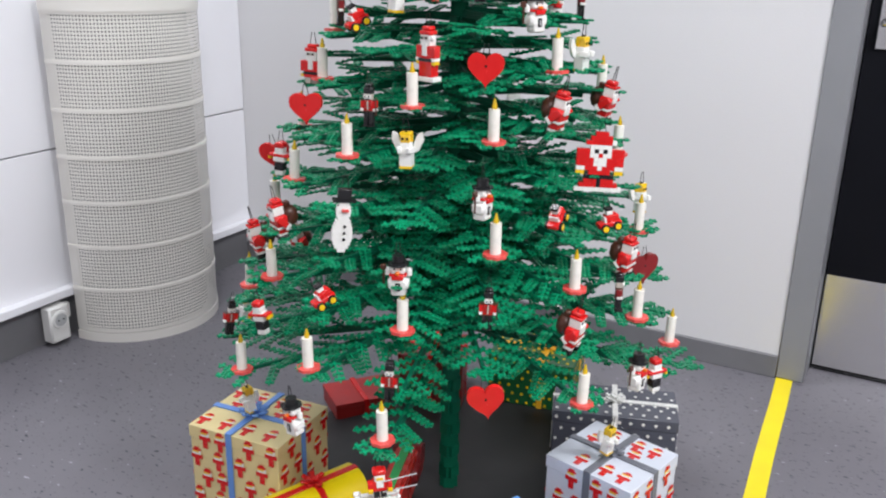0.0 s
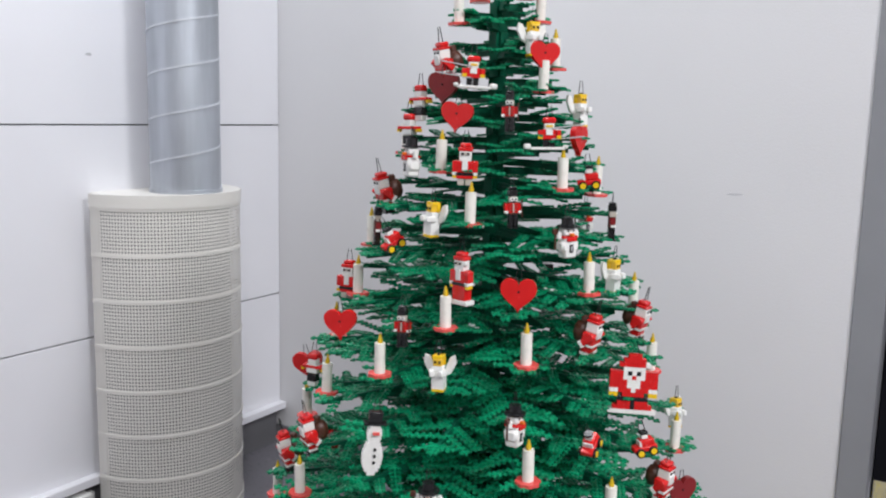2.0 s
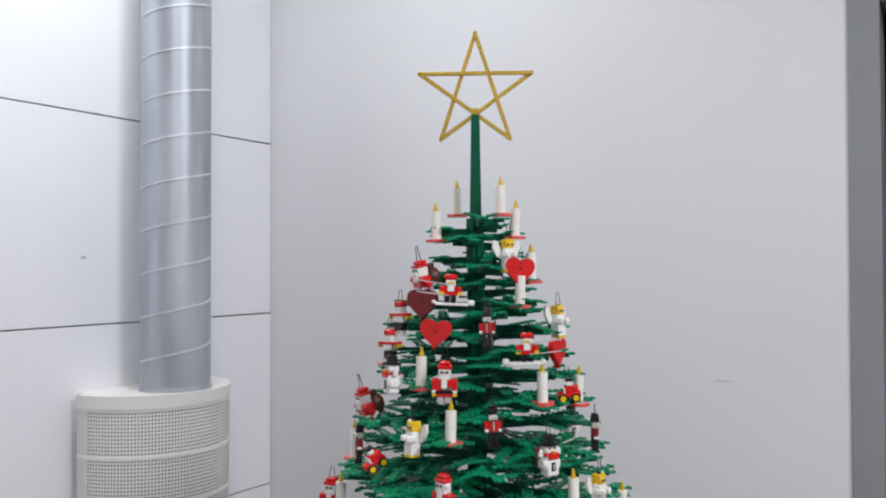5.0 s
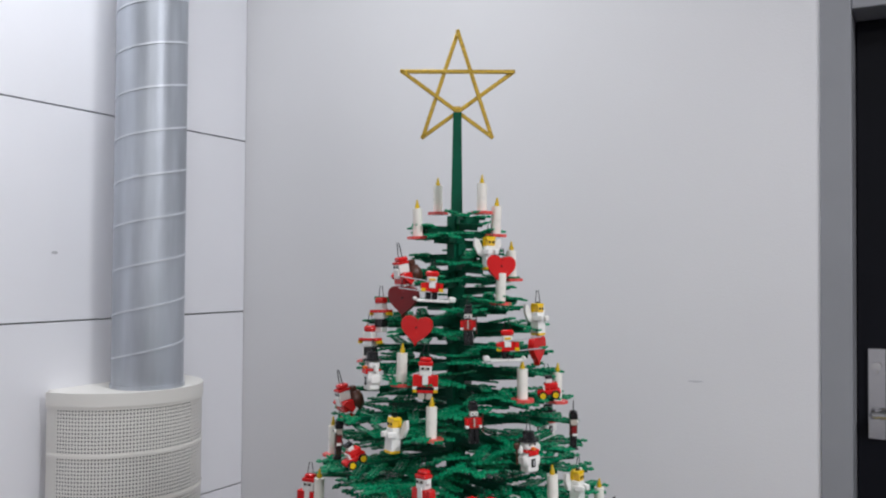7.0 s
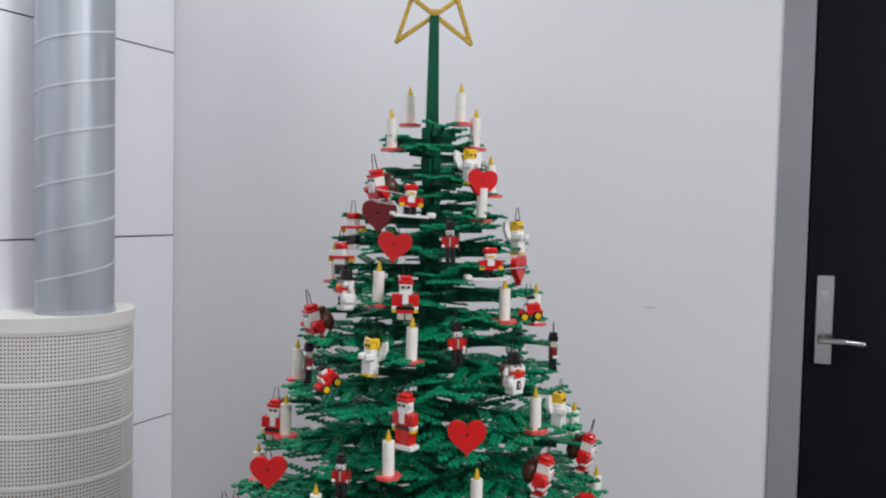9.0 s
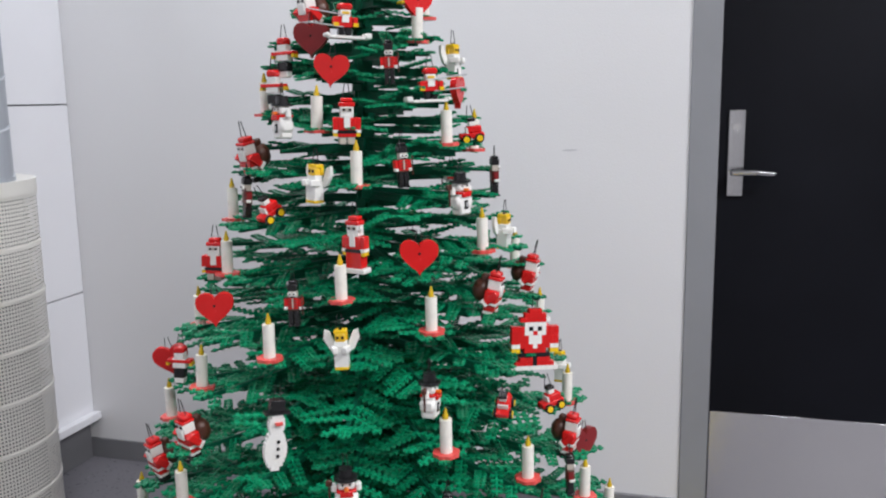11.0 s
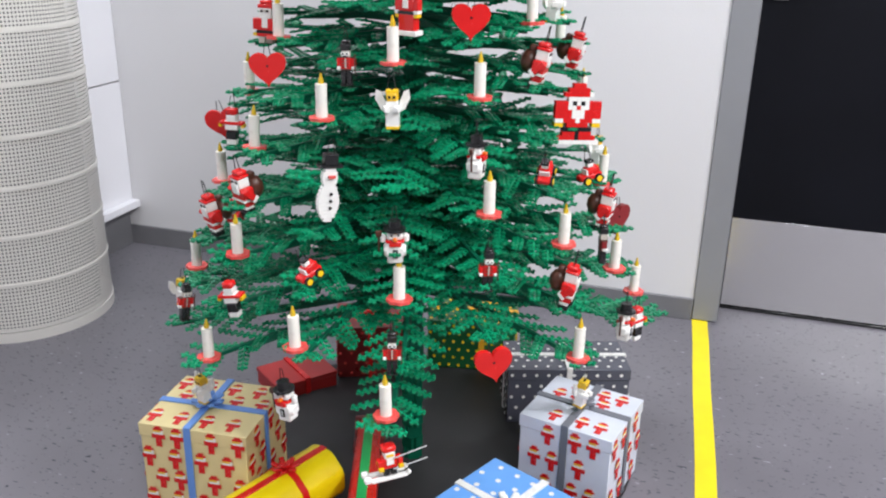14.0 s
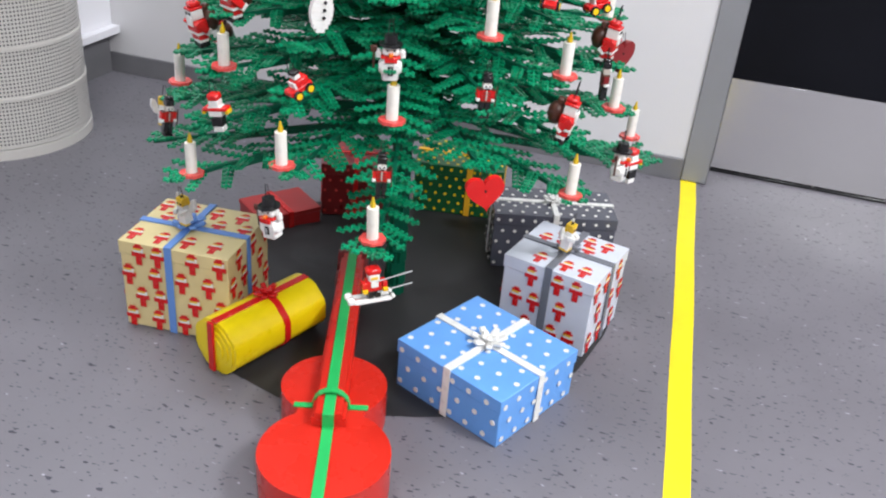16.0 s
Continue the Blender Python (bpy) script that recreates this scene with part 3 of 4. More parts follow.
def heart_outline(w):
    n = 28
    out = []
    for i in range(n):
        t = 2 * math.pi * i / n
        x = 16 * math.sin(t) ** 3
        y = 13 * math.cos(t) - 5 * math.cos(2 * t) - 2 * math.cos(3 * t) - math.cos(4 * t)
        out.append((round(x * w / 32 / 0.002) * 0.002, round((y + 2.5) * w / 30 / 0.002) * 0.002))
    clean = [p for i, p in enumerate(out) if p != out[i - 1]]
    return clean


def heart(dark=False):
    bm = bmesh.new()
    prism(bm, heart_outline(0.064)[::-1], -0.006, 0.006, mi=D_ if dark else R_, m=pose(0, 0, 0, 90))
    cyl(bm, 0, 0, 0.0, 0.0012, 0.002, seg=8, mi=K_, m=pose(0, -0.006, 0.008, 90))
    strings(bm, 0.022, K_)
    return bm


def sack_figure():
    bm = bmesh.new()
    box(bm, -0.014, -0.002, -0.007, 0.008, -0.036, -0.028, bevel=0.001, mi=K_)
    box(bm, 0.002, 0.014, -0.010, 0.006, -0.034, -0.026, bevel=0.001, mi=K_)
    box(bm, -0.013, -0.002, -0.006, 0.007, -0.028, -0.024, mi=W_)
    box(bm, 0.002, 0.013, -0.009, 0.005, -0.026, -0.022, mi=W_)
    box(bm, -0.013, 0.013, -0.008, 0.007, -0.024, -0.012, bevel=0.001, mi=R_)
    box(bm, -0.016, 0.016, -0.010, 0.009, -0.012, 0.006, bevel=0.002, mi=R_)
    box(bm, -0.0165, 0.0165, -0.0105, 0.0095, -0.014, -0.011, mi=W_)
    for s in (-1, 1):
        m = pose(s * 0.017, -0.006, 0.002, 40, 0, 0)
        box(bm, -0.005, 0.005, -0.005, 0.005, -0.016, 0.004, bevel=0.001, mi=R_, m=m)
        box(bm, -0.0055, 0.0055, -0.0055, 0.0055, -0.020, -0.016, mi=W_, m=m)
    box(bm, -0.010, 0.010, -0.010, 0.008, 0.006, 0.020, bevel=0.001, mi=W_)
    box(bm, -0.008, 0.008, -0.0125, -0.009, -0.002, 0.013, bevel=0.001, mi=W_)
    box(bm, -0.007, -0.003, -0.0112, -0.0098, 0.0145, 0.018, mi=K_)
    box(bm, 0.003, 0.007, -0.0112, -0.0098, 0.0145, 0.018, mi=K_)
    box(bm, -0.011, 0.011, -0.0105, 0.009, 0.020, 0.024, bevel=0.001, mi=R_)
    box(bm, -0.009, 0.009, -0.007, 0.009, 0.024, 0.031, bevel=0.002, mi=R_)
    ball(bm, 0.004, 0.018, 0.000, 0.0135, sz=1.3, seg=8, mi=N_)
    box(bm, -0.003, 0.009, 0.011, 0.021, 0.014, 0.024, bevel=0.002, mi=N_)
    strings(bm, 0.030, K_)
    return bm


def standing_figure(tall=False):
    bm = bmesh.new()
    if tall:
        box(bm, -0.022, 0.022, -0.012, 0.012, -0.056, -0.048, bevel=0.001, mi=W_)
    box(bm, -0.013, -0.001, -0.008, 0.008, -0.044 if tall else -0.040, -0.026, bevel=0.001, mi=D_ if tall else B_)
    box(bm, 0.001, 0.013, -0.008, 0.008, -0.044 if tall else -0.040, -0.026, bevel=0.001, mi=D_ if tall else B_)
    box(bm, -0.0155, 0.0155, -0.010, 0.010, -0.048 if tall else -0.028, -0.020, bevel=0.001, mi=R_)
    box(bm, -0.016, 0.016, -0.0105, 0.0105, -0.022, -0.017, mi=K_)
    box(bm, -0.0145, 0.0145, -0.010, 0.010, -0.017, 0.004, bevel=0.001, mi=R_)
    box(bm, -0.005, 0.005, -0.0125, -0.009, -0.012, 0.008, mi=W_)
    for s in (-1, 1):
        box(bm, s * 0.0185 - 0.0045, s * 0.0185 + 0.0045, -0.009, 0.007, -0.016, 0.004, bevel=0.001, mi=R_)
        box(bm, s * 0.0185 - 0.0045, s * 0.0185 + 0.0045, -0.010, 0.006, -0.021, -0.016, mi=W_)
        box(bm, s * 0.0185 - 0.0038, s * 0.0185 + 0.0038, -0.009, 0.005, -0.027, -0.021, mi=Y_)
    box(bm, -0.011, 0.011, -0.010, 0.009, 0.004, 0.024, bevel=0.001, mi=W_)
    box(bm, -0.008, 0.008, -0.0115, -0.009, 0.015, 0.020, mi=B_)
    box(bm, -0.007, -0.003, -0.0125, -0.010, 0.0155, 0.019, mi=K_)
    box(bm, 0.003, 0.007, -0.0125, -0.010, 0.0155, 0.019, mi=K_)
    box(bm, -0.013, 0.013, -0.011, 0.010, 0.022, 0.029, bevel=0.001, mi=R_)
    box(bm, -0.010, 0.010, -0.008, 0.009, 0.029, 0.036, bevel=0.002, mi=R_)
    if tall:
        box(bm, 0.009, 0.017, -0.009, 0.0, 0.014, 0.021, bevel=0.001, mi=W_)
        bmesh.ops.scale(bm, vec=(0.95, 0.95, 1.02), verts=bm.verts)
    strings(bm, 0.035, K_)
    return bm


def mosaic_figure():
    """The wide flat figure of square tiles."""
    rows = ("....rrr....", "...rrrrr...", "..rrrrrrw..", "...wwwww...", "rrrwkwkwrrr", "rrrwwrwwrrr", "rrrrwwwrrrr", "rrrrwwwrrrr", "wwrrrwrrrww", "yy.rrrrr.yy",
            "..kkkkkkk..", "..rrrkrrr..", ".rrrrkrrrr.", "wwwwwwwwwww")
    bm = bmesh.new()
    p = 0.0079
    idx = {"r": R_, "w": W_, "k": K_, "y": Y_}
    for j, row in enumerate(rows):
        for i, c in enumerate(row):
            if c != ".":
                x, z = (i - 5.5) * p, (6 - j) * p
                box(bm, x, x + p * 0.97, -0.007, 0.007, z, z + p * 0.97, mi=idx[c])
    strings(bm, 0.050, K_)
    return bm


def angel():
    bm = bmesh.new()
    box(bm, -0.011, 0.011, -0.011, 0.010, -0.036, -0.031, bevel=0.001, mi=Y_)
    prism(bm, [(-0.011, -0.010), (0.011, -0.010), (0.011, 0.009), (-0.011, 0.009)], -0.031, 0.0, mi=W_)
    box(bm, -0.010, 0.010, -0.009, 0.008, 0.0, 0.010, bevel=0.001, mi=W_)
    for s in (-1, 1):
        prism(bm, [(0.008 * s, -0.012), (0.020 * s, -0.006), (0.029 * s, 0.012), (0.027 * s, 0.026), (0.019 * s, 0.023), (0.012 * s, 0.008)][::s], -0.003, 0.003, mi=W_, m=pose(0, 0.010, 0.0, 90))
        box(bm, -0.004, 0.004, -0.016, 0.002, -0.007, 0.003, bevel=0.001, mi=W_, m=pose(s * 0.012, -0.004, 0.0, 0, 0, -18 * s))
    box(bm, -0.008, 0.008, -0.009, 0.007, 0.010, 0.023, bevel=0.001, mi=S_)
    box(bm, -0.006, -0.002, -0.0102, -0.0085, 0.015, 0.019, mi=K_)
    box(bm, 0.002, 0.006, -0.0102, -0.0085, 0.015, 0.019, mi=K_)
    box(bm, -0.010, 0.010, -0.008, 0.010, 0.022, 0.028, bevel=0.001, mi=Y_)
    box(bm, -0.010, 0.010, 0.004, 0.010, 0.010, 0.024, mi=Y_)
    cyl(bm, 0, 0, 0.028, 0.031, 0.003, seg=8, mi=K_)
    strings(bm, 0.030, K_)
    return bm


def snowman():
    """A stout snowman with ears of studs, a scarf knot, a carrot, a buttoned slot and a broom."""
    bm = bmesh.new()
    box(bm, -0.018, 0.018, -0.013, 0.013, -0.022, 0.000, bevel=0.005, mi=W_)
    box(bm, -0.013, 0.013, -0.012, 0.012, -0.032, 0.008, bevel=0.003, mi=W_)
    box(bm, -0.0045, 0.0045, -0.0142, -0.012, -0.022, -0.007, bevel=0.001, mi=K_)
    box(bm, -0.0015, 0.0015, -0.0150, -0.0140, -0.019, -0.010, mi=G_)
    box(bm, -0.015, 0.015, -0.0125, 0.0125, 0.004, 0.008, bevel=0.001, mi=R_)
    box(bm, -0.010, 0.010, -0.0165, -0.0120, -0.001, 0.008, bevel=0.001, mi=R_)
    box(bm, -0.013, 0.013, -0.011, 0.011, 0.008, 0.023, bevel=0.003, mi=W_)
    box(bm, -0.0035, 0.0035, -0.0185, -0.010, 0.0085, 0.0135, bevel=0.001, mi=O_)
    for s in (-1, 1):
        cyl(bm, s * 0.0185, 0, 0.004, 0.014, 0.0052, seg=10, mi=W_)
        cyl(bm, s * 0.0185, 0, 0.014, 0.0165, 0.0034, seg=10, mi=W_)
        cyl(bm, 0, 0, 0, 0.0010, 0.0017, seg=8, mi=K_, m=pose(s * 0.0055, -0.011, 0.0175, 90))
    cyl(bm, 0, 0, 0.023, 0.0265, 0.0185, seg=16, mi=K_)
    cyl(bm, 0, 0, 0.0265, 0.040, 0.0112, 0.0104, seg=14, mi=K_)
    rod(bm, (-0.026, 0, -0.016), (-0.026, 0, 0.016), 0.0018, mi=N_)
    box(bm, -0.031, -0.021, -0.003, 0.003, 0.012, 0.022, bevel=0.001, mi=N_)
    strings(bm, 0.039, K_, gap=0.005)
    return bm


def flat_snowman():
    """A tall flat snowman of stepped white plates under a black hat."""
    bm = bmesh.new()
    widths = (0.014, 0.024, 0.030, 0.034, 0.036, 0.036, 0.034, 0.030, 0.026, 0.020, 0.024, 0.026, 0.024, 0.018)
    h = 0.0066
    for i, w in enumerate(widths):
        box(bm, -w / 2, w / 2, -0.006, 0.006, -0.058 + i * h, -0.0582 + (i + 1) * h, mi=W_)
    for z in (-0.022, -0.010, -0.034):
        cyl(bm, 0, 0, 0, 0.002, 0.0028, seg=8, mi=K_, m=pose(0.003, -0.006, z, 90))
    box(bm, -0.004, 0.008, -0.011, -0.006, 0.018, 0.022, mi=C_)
    box(bm, -0.020, 0.020, -0.008, 0.008, 0.0345, 0.039, mi=K_)
    box(bm, -0.012, 0.012, -0.007, 0.007, 0.039, 0.058, bevel=0.001, mi=K_)
    strings(bm, 0.057, K_)
    return bm


def soldier(dark=False):
    """A guardsman: tall black hat, goggle eyes, braided red coat, black legs."""
    bm = bmesh.new()
    coat = D_ if dark else R_
    for s in (-1, 1):
        box(bm, s * 0.0055 - 0.0048, s * 0.0055 + 0.0048, -0.007, 0.007, -0.042, -0.014, bevel=0.001, mi=K_)
        box(bm, s * 0.0055 - 0.0048, s * 0.0055 + 0.0048, -0.011, 0.007, -0.046, -0.042, bevel=0.001, mi=K_)
        box(bm, s * 0.0140 - 0.0036, s * 0.0140 + 0.0036, -0.006, 0.006, -0.008, 0.008, bevel=0.001, mi=coat)
        box(bm, s * 0.0145 - 0.0034, s * 0.0145 + 0.0034, -0.008, 0.004, -0.014, -0.008, bevel=0.001, mi=W_)
        box(bm, s * 0.0125 - 0.0042, s * 0.0125 + 0.0042, -0.007, 0.007, 0.008, 0.0098, mi=N_)
        cyl(bm, 0, 0, 0, 0.003, 0.0044, seg=10, mi=W_, m=pose(s * 0.0044, -0.008, 0.0165, 90))
        cyl(bm, 0, 0, 0, 0.0012, 0.0019, seg=8, mi=K_, m=pose(s * 0.0040, -0.011, 0.0165, 90))
    box(bm, -0.0100, 0.0100, -0.0075, 0.0075, -0.014, 0.009, bevel=0.001, mi=coat)
    for k in range(3):
        z = -0.008 + 0.0055 * k
        box(bm, -0.0075, 0.0075, -0.0088, -0.0074, z, z + 0.0018, mi=N_)
    box(bm, -0.0104, 0.0104, -0.0080, 0.0080, -0.0152, -0.0122, mi=N_)
    box(bm, -0.0012, 0.0012, -0.0094, -0.0074, -0.011, 0.008, mi=B_)
    box(bm, -0.0075, 0.0075, -0.008, 0.007, 0.009, 0.022, bevel=0.001, mi=B_)
    box(bm, -0.0060, 0.0060, -0.0088, -0.0074, 0.0095, 0.0120, mi=K_)
    box(bm, -0.0092, 0.0092, -0.0092, 0.009, 0.022, 0.036, bevel=0.0015, mi=K_)
    box(bm, -0.0080, 0.0080, -0.0080, 0.008, 0.036, 0.042, bevel=0.002, mi=K_)
    rod(bm, (0.0185, -0.008, -0.022), (0.0185, -0.008, 0.016), 0.0014, mi=N_)
    strings(bm, 0.041, K_, gap=0.004)
    return bm


def toy_car():
    ob = thing("toy_car", "red brick toy car with yellow wheels hanging tilted", "ornament", group="ornaments on the tree")
    bm = bmesh.new()
    box(bm, -0.022, 0.022, -0.011, 0.011, -0.010, 0.0, bevel=0.002, mi=R_)
    box(bm, -0.008, 0.018, -0.010, 0.010, 0.0, 0.012, bevel=0.002, mi=R_)
    box(bm, -0.010, -0.006, -0.009, 0.009, 0.0, 0.010, mi=W_)
    strings(bm, 0.025, K_)
    part("car_body", bm, FIG, ob)
    bm = bmesh.new()
    box(bm, -0.004, 0.008, -0.006, 0.006, 0.012, 0.022, bevel=0.001, mi=W_)
    box(bm, -0.005, 0.009, -0.007, 0.007, 0.020, 0.026, bevel=0.001, mi=K_)
    part("driver_block", bm, FIG, ob, "white and black block")
    for x in (-0.012, 0.012):
        for y in (-0.0125, 0.0125):
            bm = bmesh.new()
            cyl(bm, 0, 0, -0.003, 0.003, 0.0085, seg=12, m=pose(x, y, -0.010, 90))
            wheel = part("wheel", bm, M_BLACK, ob, "black tyre with yellow hub")
            bm = bmesh.new()
            cyl(bm, 0, 0, -0.0042, 0.0042, 0.0058, seg=8, m=pose(x, y, -0.010, 90))
            part("hub", bm, M_YELLOW, wheel)
    return ob


def skier():
    bm = bmesh.new()
    box(bm, -0.011, -0.001, -0.008, 0.008, -0.026, -0.012, bevel=0.001, mi=K_)
    box(bm, 0.001, 0.011, -0.008, 0.008, -0.026, -0.012, bevel=0.001, mi=K_)
    box(bm, -0.013, 0.013, -0.009, 0.009, -0.012, 0.006, bevel=0.001, mi=R_)
    box(bm, -0.006, 0.006, -0.011, -0.008, -0.004, 0.006, mi=W_)
    box(bm, -0.009, 0.009, -0.009, 0.008, 0.006, 0.017, bevel=0.001, mi=W_)
    box(bm, -0.006, 0.006, -0.0105, -0.008, 0.010, 0.014, mi=S_)
    box(bm, -0.012, 0.012, -0.010, 0.010, 0.017, 0.028, bevel=0.003, mi=R_)
    for s in (-1, 1):
        box(bm, s * 0.017 - 0.004, s * 0.017 + 0.004, -0.012, 0.004, -0.006, 0.005, bevel=0.001, mi=R_)
        box(bm, s * 0.017 - 0.004, s * 0.017 + 0.004, -0.016, -0.008, -0.011, -0.005, mi=Y_)
        rod(bm, (0.004, -0.013, -0.002 + s * 0.010), (0.064, -0.010, 0.004 + s * 0.011), 0.0012, mi=G_)
        box(bm, -0.034, 0.028, s * 0.009 - 0.005, s * 0.009 + 0.005, -0.031, -0.026, bevel=0.001, mi=W_)
        box(bm, -0.046, -0.034, s * 0.009 - 0.005, s * 0.009 + 0.005, -0.030, -0.020, bevel=0.002, mi=W_)
        box(bm, 0.027, 0.034, s * 0.009 - 0.005, s * 0.009 + 0.005, -0.029, -0.022, bevel=0.002, mi=W_)
    strings(bm, 0.027, K_)
    return bm


def hat_figure():
    bm = bmesh.new()
    box(bm, -0.009, 0.009, -0.008, 0.008, -0.036, -0.026, bevel=0.001, mi=W_)
    box(bm, -0.010, 0.010, -0.009, 0.009, -0.026, -0.010, bevel=0.001, mi=K_)
    box(bm, -0.012, 0.012, -0.009, 0.009, -0.008, 0.010, bevel=0.001, mi=W_)
    box(bm, -0.022, 0.022, -0.010, 0.010, 0.002, 0.008, bevel=0.001, mi=R_)
    box(bm, -0.024, -0.019, -0.008, 0.008, -0.003, 0.003, mi=Y_)
    box(bm, 0.019, 0.024, -0.008, 0.008, -0.003, 0.003, mi=Y_)
    box(bm, -0.009, 0.009, -0.009, 0.009, 0.010, 0.020, bevel=0.001, mi=W_)
    box(bm, -0.010, 0.010, -0.010, 0.010, 0.020, 0.032, bevel=0.003, mi=R_)
    strings(bm, 0.031, K_)
    return bm


def hang(name, mesh, label, spots, out=0.026, lean=0.0, roll=0.0, size=1.0):
    """Copies at (angle, height, turn from the room's middle[, roll[, mirrored]]); lean tips them forwards."""
    for angle, z, turn, *more in spots:
        ob = new(name, mesh)
        tip = more[0] if more else roll
        flip = -1 if len(more) > 1 else 1
        ob.matrix_world = place(angle, z, out, turn) @ pose(0, 0, 0, lean + rng.uniform(-3, 3), tip + rng.uniform(-3, 3), rng.uniform(-4, 4)) @ Matrix.Diagonal((size * flip, size, size, 1))
        tagged(ob, label, "ornament", G)


G = "ornaments on the tree"
hang("heart_ornament", finish("heart_ornament", heart(), FIG), "bright red brick heart hanging from a branch",
     [(-53, 1.026, 0), (-121, 0.932, -8), (-55, 0.492, 5, -9), (-147, 0.808, -10, -8)], 0.036)
hang("heart_ornament", bpy.data.meshes["heart_ornament"], "bright red brick heart hanging close under a branch", [(-8, 1.291, 62), (-24, 1.446, 18, 4), (-86, 1.330, -14, 6)], 0.026, size=0.94)
# red hearts too, with the shade put into a darker red
hang("heart_ornament", finish("heart_ornament", heart(True), FIG), "red brick heart, coloured darker for the shade of a branch",
     [(-102, 1.383, -24), (-2, 0.641, 25)], 0.022)
hang("sack_figure", finish("sack_figure", sack_figure(), FIG), "red and white bearded brick figure carrying a brown sack",
     [(-108, 1.432, -58), (-130, 1.183, -55), (4, 0.953, 58), (-27, 0.951, 62), (-135, 0.658, -58), (-121, 0.726, -55), (-10, 0.682, 55), (-33, 0.588, 60), (174, 0.526, -40)], 0.026, 11, size=1.24)
hang("standing_figure", finish("standing_figure", standing_figure(), FIG), "red-coated brick figure with white beard and red cap", [(-77, 1.249, -4), (-136, 1.007, -15)])
hang("standing_figure", finish("standing_figure", standing_figure(True), FIG), "tall red-coated brick figure on a white plate", [(-73, 1.060, -44)])
hang("mosaic_figure", finish("mosaic_figure", mosaic_figure(), FIG), "wide flat red brick figure with black belt", [(-13, 0.856, 2)])
hang("skier_figure", finish("skier_figure", skier(), FIG), "red brick figure on white skis with grey poles", [(-80, 1.415, 12, 0, 1), (-31, 1.306, 4), (-75, 0.349, 8, -5)])
hang("hat_figure", finish("hat_figure", hat_figure(), FIG), "small red, white and black brick figure with wide hat", [(-124, 1.303, -30), (-122, 1.358, -40), (-10, 0.462, 25), (-115, 0.550, -22, -8), (-140, 0.815, -20)])
hang("angel_figure", finish("angel_figure", angel(), FIG), "white brick angel with yellow hair and wings",
     [(-89, 1.150, -48), (-77, 0.895, -16), (-8, 1.047, 50), (28, 0.729, 50), (-31, 1.482, 24), (-166, 0.400, 40), (10, 1.352, 40)])
hang("snowman_figure", finish("snowman_figure", snowman(), FIG), "white brick snowman with black hat and red scarf",
     [(-32, 1.118, 32), (-55, 0.815, 62), (-108, 1.250, -62), (-75, 0.688, -6), (-95, 0.422, -36, -6), (-18, 0.487, 48), (68, 1.106, 30)], 0.036)
hang("snowman_figure", finish("snowman_figure", flat_snowman(), FIG), "tall flat white brick snowman with black top hat", [(-91, 0.770, 16, 5), (95, 0.922, 190)], 0.05)
hang("soldier_figure", finish("soldier_figure", soldier(), FIG), "red brick soldier with tall black hat",
     [(-54, 1.175, 14), (-92, 0.960, -20), (-54, 1.345, -10), (-54, 0.640, -4), (-75, 0.516, -8), (-136, 0.486, 30, 6)], size=0.85)
hang("soldier_figure", finish("soldier_figure", soldier(True), FIG), "dark brick soldier seen from the side", [(-123, 1.121, -75), (-17, 0.630, 80), (5, 1.139, 88)], size=0.85)
car = toy_car()
for i, (angle, z, turn, nose) in enumerate([(-108, 1.100, 30, -28), (-8, 1.220, 0, -6), (-34, 0.778, 66, -34), (-95, 0.628, 36, -24), (-15, 0.753, 10, -12)]):
    m = place(angle, z, 0.026, turn) @ pose(0, 0, 0, rng.uniform(-4, 4), nose, rng.uniform(-5, 5))
    if i == 0:
        car.matrix_world = m
    else:
        copy_thing(car, m)

# ---- presents ----
bm = bmesh.new()
n = 72
ring, rim = [], []
for i in range(n):
    a = 2 * math.pi * i / n
    r = 0.475 + 0.012 * math.sin(3 * a + 1) + 0.006 * math.sin(11 * a)
    ring.append((a, r))
centre = bm.verts.new((0, 0, 0.004))
prev = None
for k in range(1, 13):
    row = []
    for a, r in ring:
        f = k / 12
        z = 0.0015 + 0.0045 * abs(noise.noise(Vector((math.cos(a) * r * f * 9, math.sin(a) * r * f * 9, 1.3)))) * (1.6 if k < 12 else 0)
        row.append(bm.verts.new((r * f * math.cos(a), r * f * math.sin(a), z)))
    for i in range(n):
        j = (i + 1) % n
        if prev is None:
            bm.faces.new((centre, row[i], row[j]))
        else:
            bm.faces.new((prev[i], row[i], row[j], prev[j]))
    prev = row
solid("tree_mat", bm, M_CLOTH, "black creased cloth mat under the tree", "mat", m=pose(-0.79, 1.55, 0))


def bow(parent, x, y, z, size, material, label):
    bm = bmesh.new()
    cyl(bm, 0, 0, 0, size * 0.4, size * 0.2, size * 0.14, seg=10)
    knot = part("bow", bm, material, parent, label)
    knot.matrix_basis = pose(x, y, z)
    bm = bmesh.new()
    box(bm, -size * 0.45, size * 0.5, -size * 0.17, size * 0.17, -size * 0.08, size * 0.10, bevel=size * 0.05)
    outer = finish("loop", bm, material)
    bm = bmesh.new()
    box(bm, -size * 0.2, size * 0.28, -size * 0.14, size * 0.14, -size * 0.07, size * 0.09, bevel=size * 0.04)
    inner = finish("loop", bm, material)
    for i in range(7):
        part("loop", outer, None, knot).matrix_basis = pose(0, 0, 0, 0, 0, 360 / 7 * i) @ pose(size * 0.45, 0, size * 0.16, 0, -22, 0)
    for i in range(5):
        part("loop", inner, None, knot).matrix_basis = pose(0, 0, size * 0.22, 0, 0, 72 * i + 20) @ pose(size * 0.2, 0, size * 0.08, 0, -40, 0)
    return knot


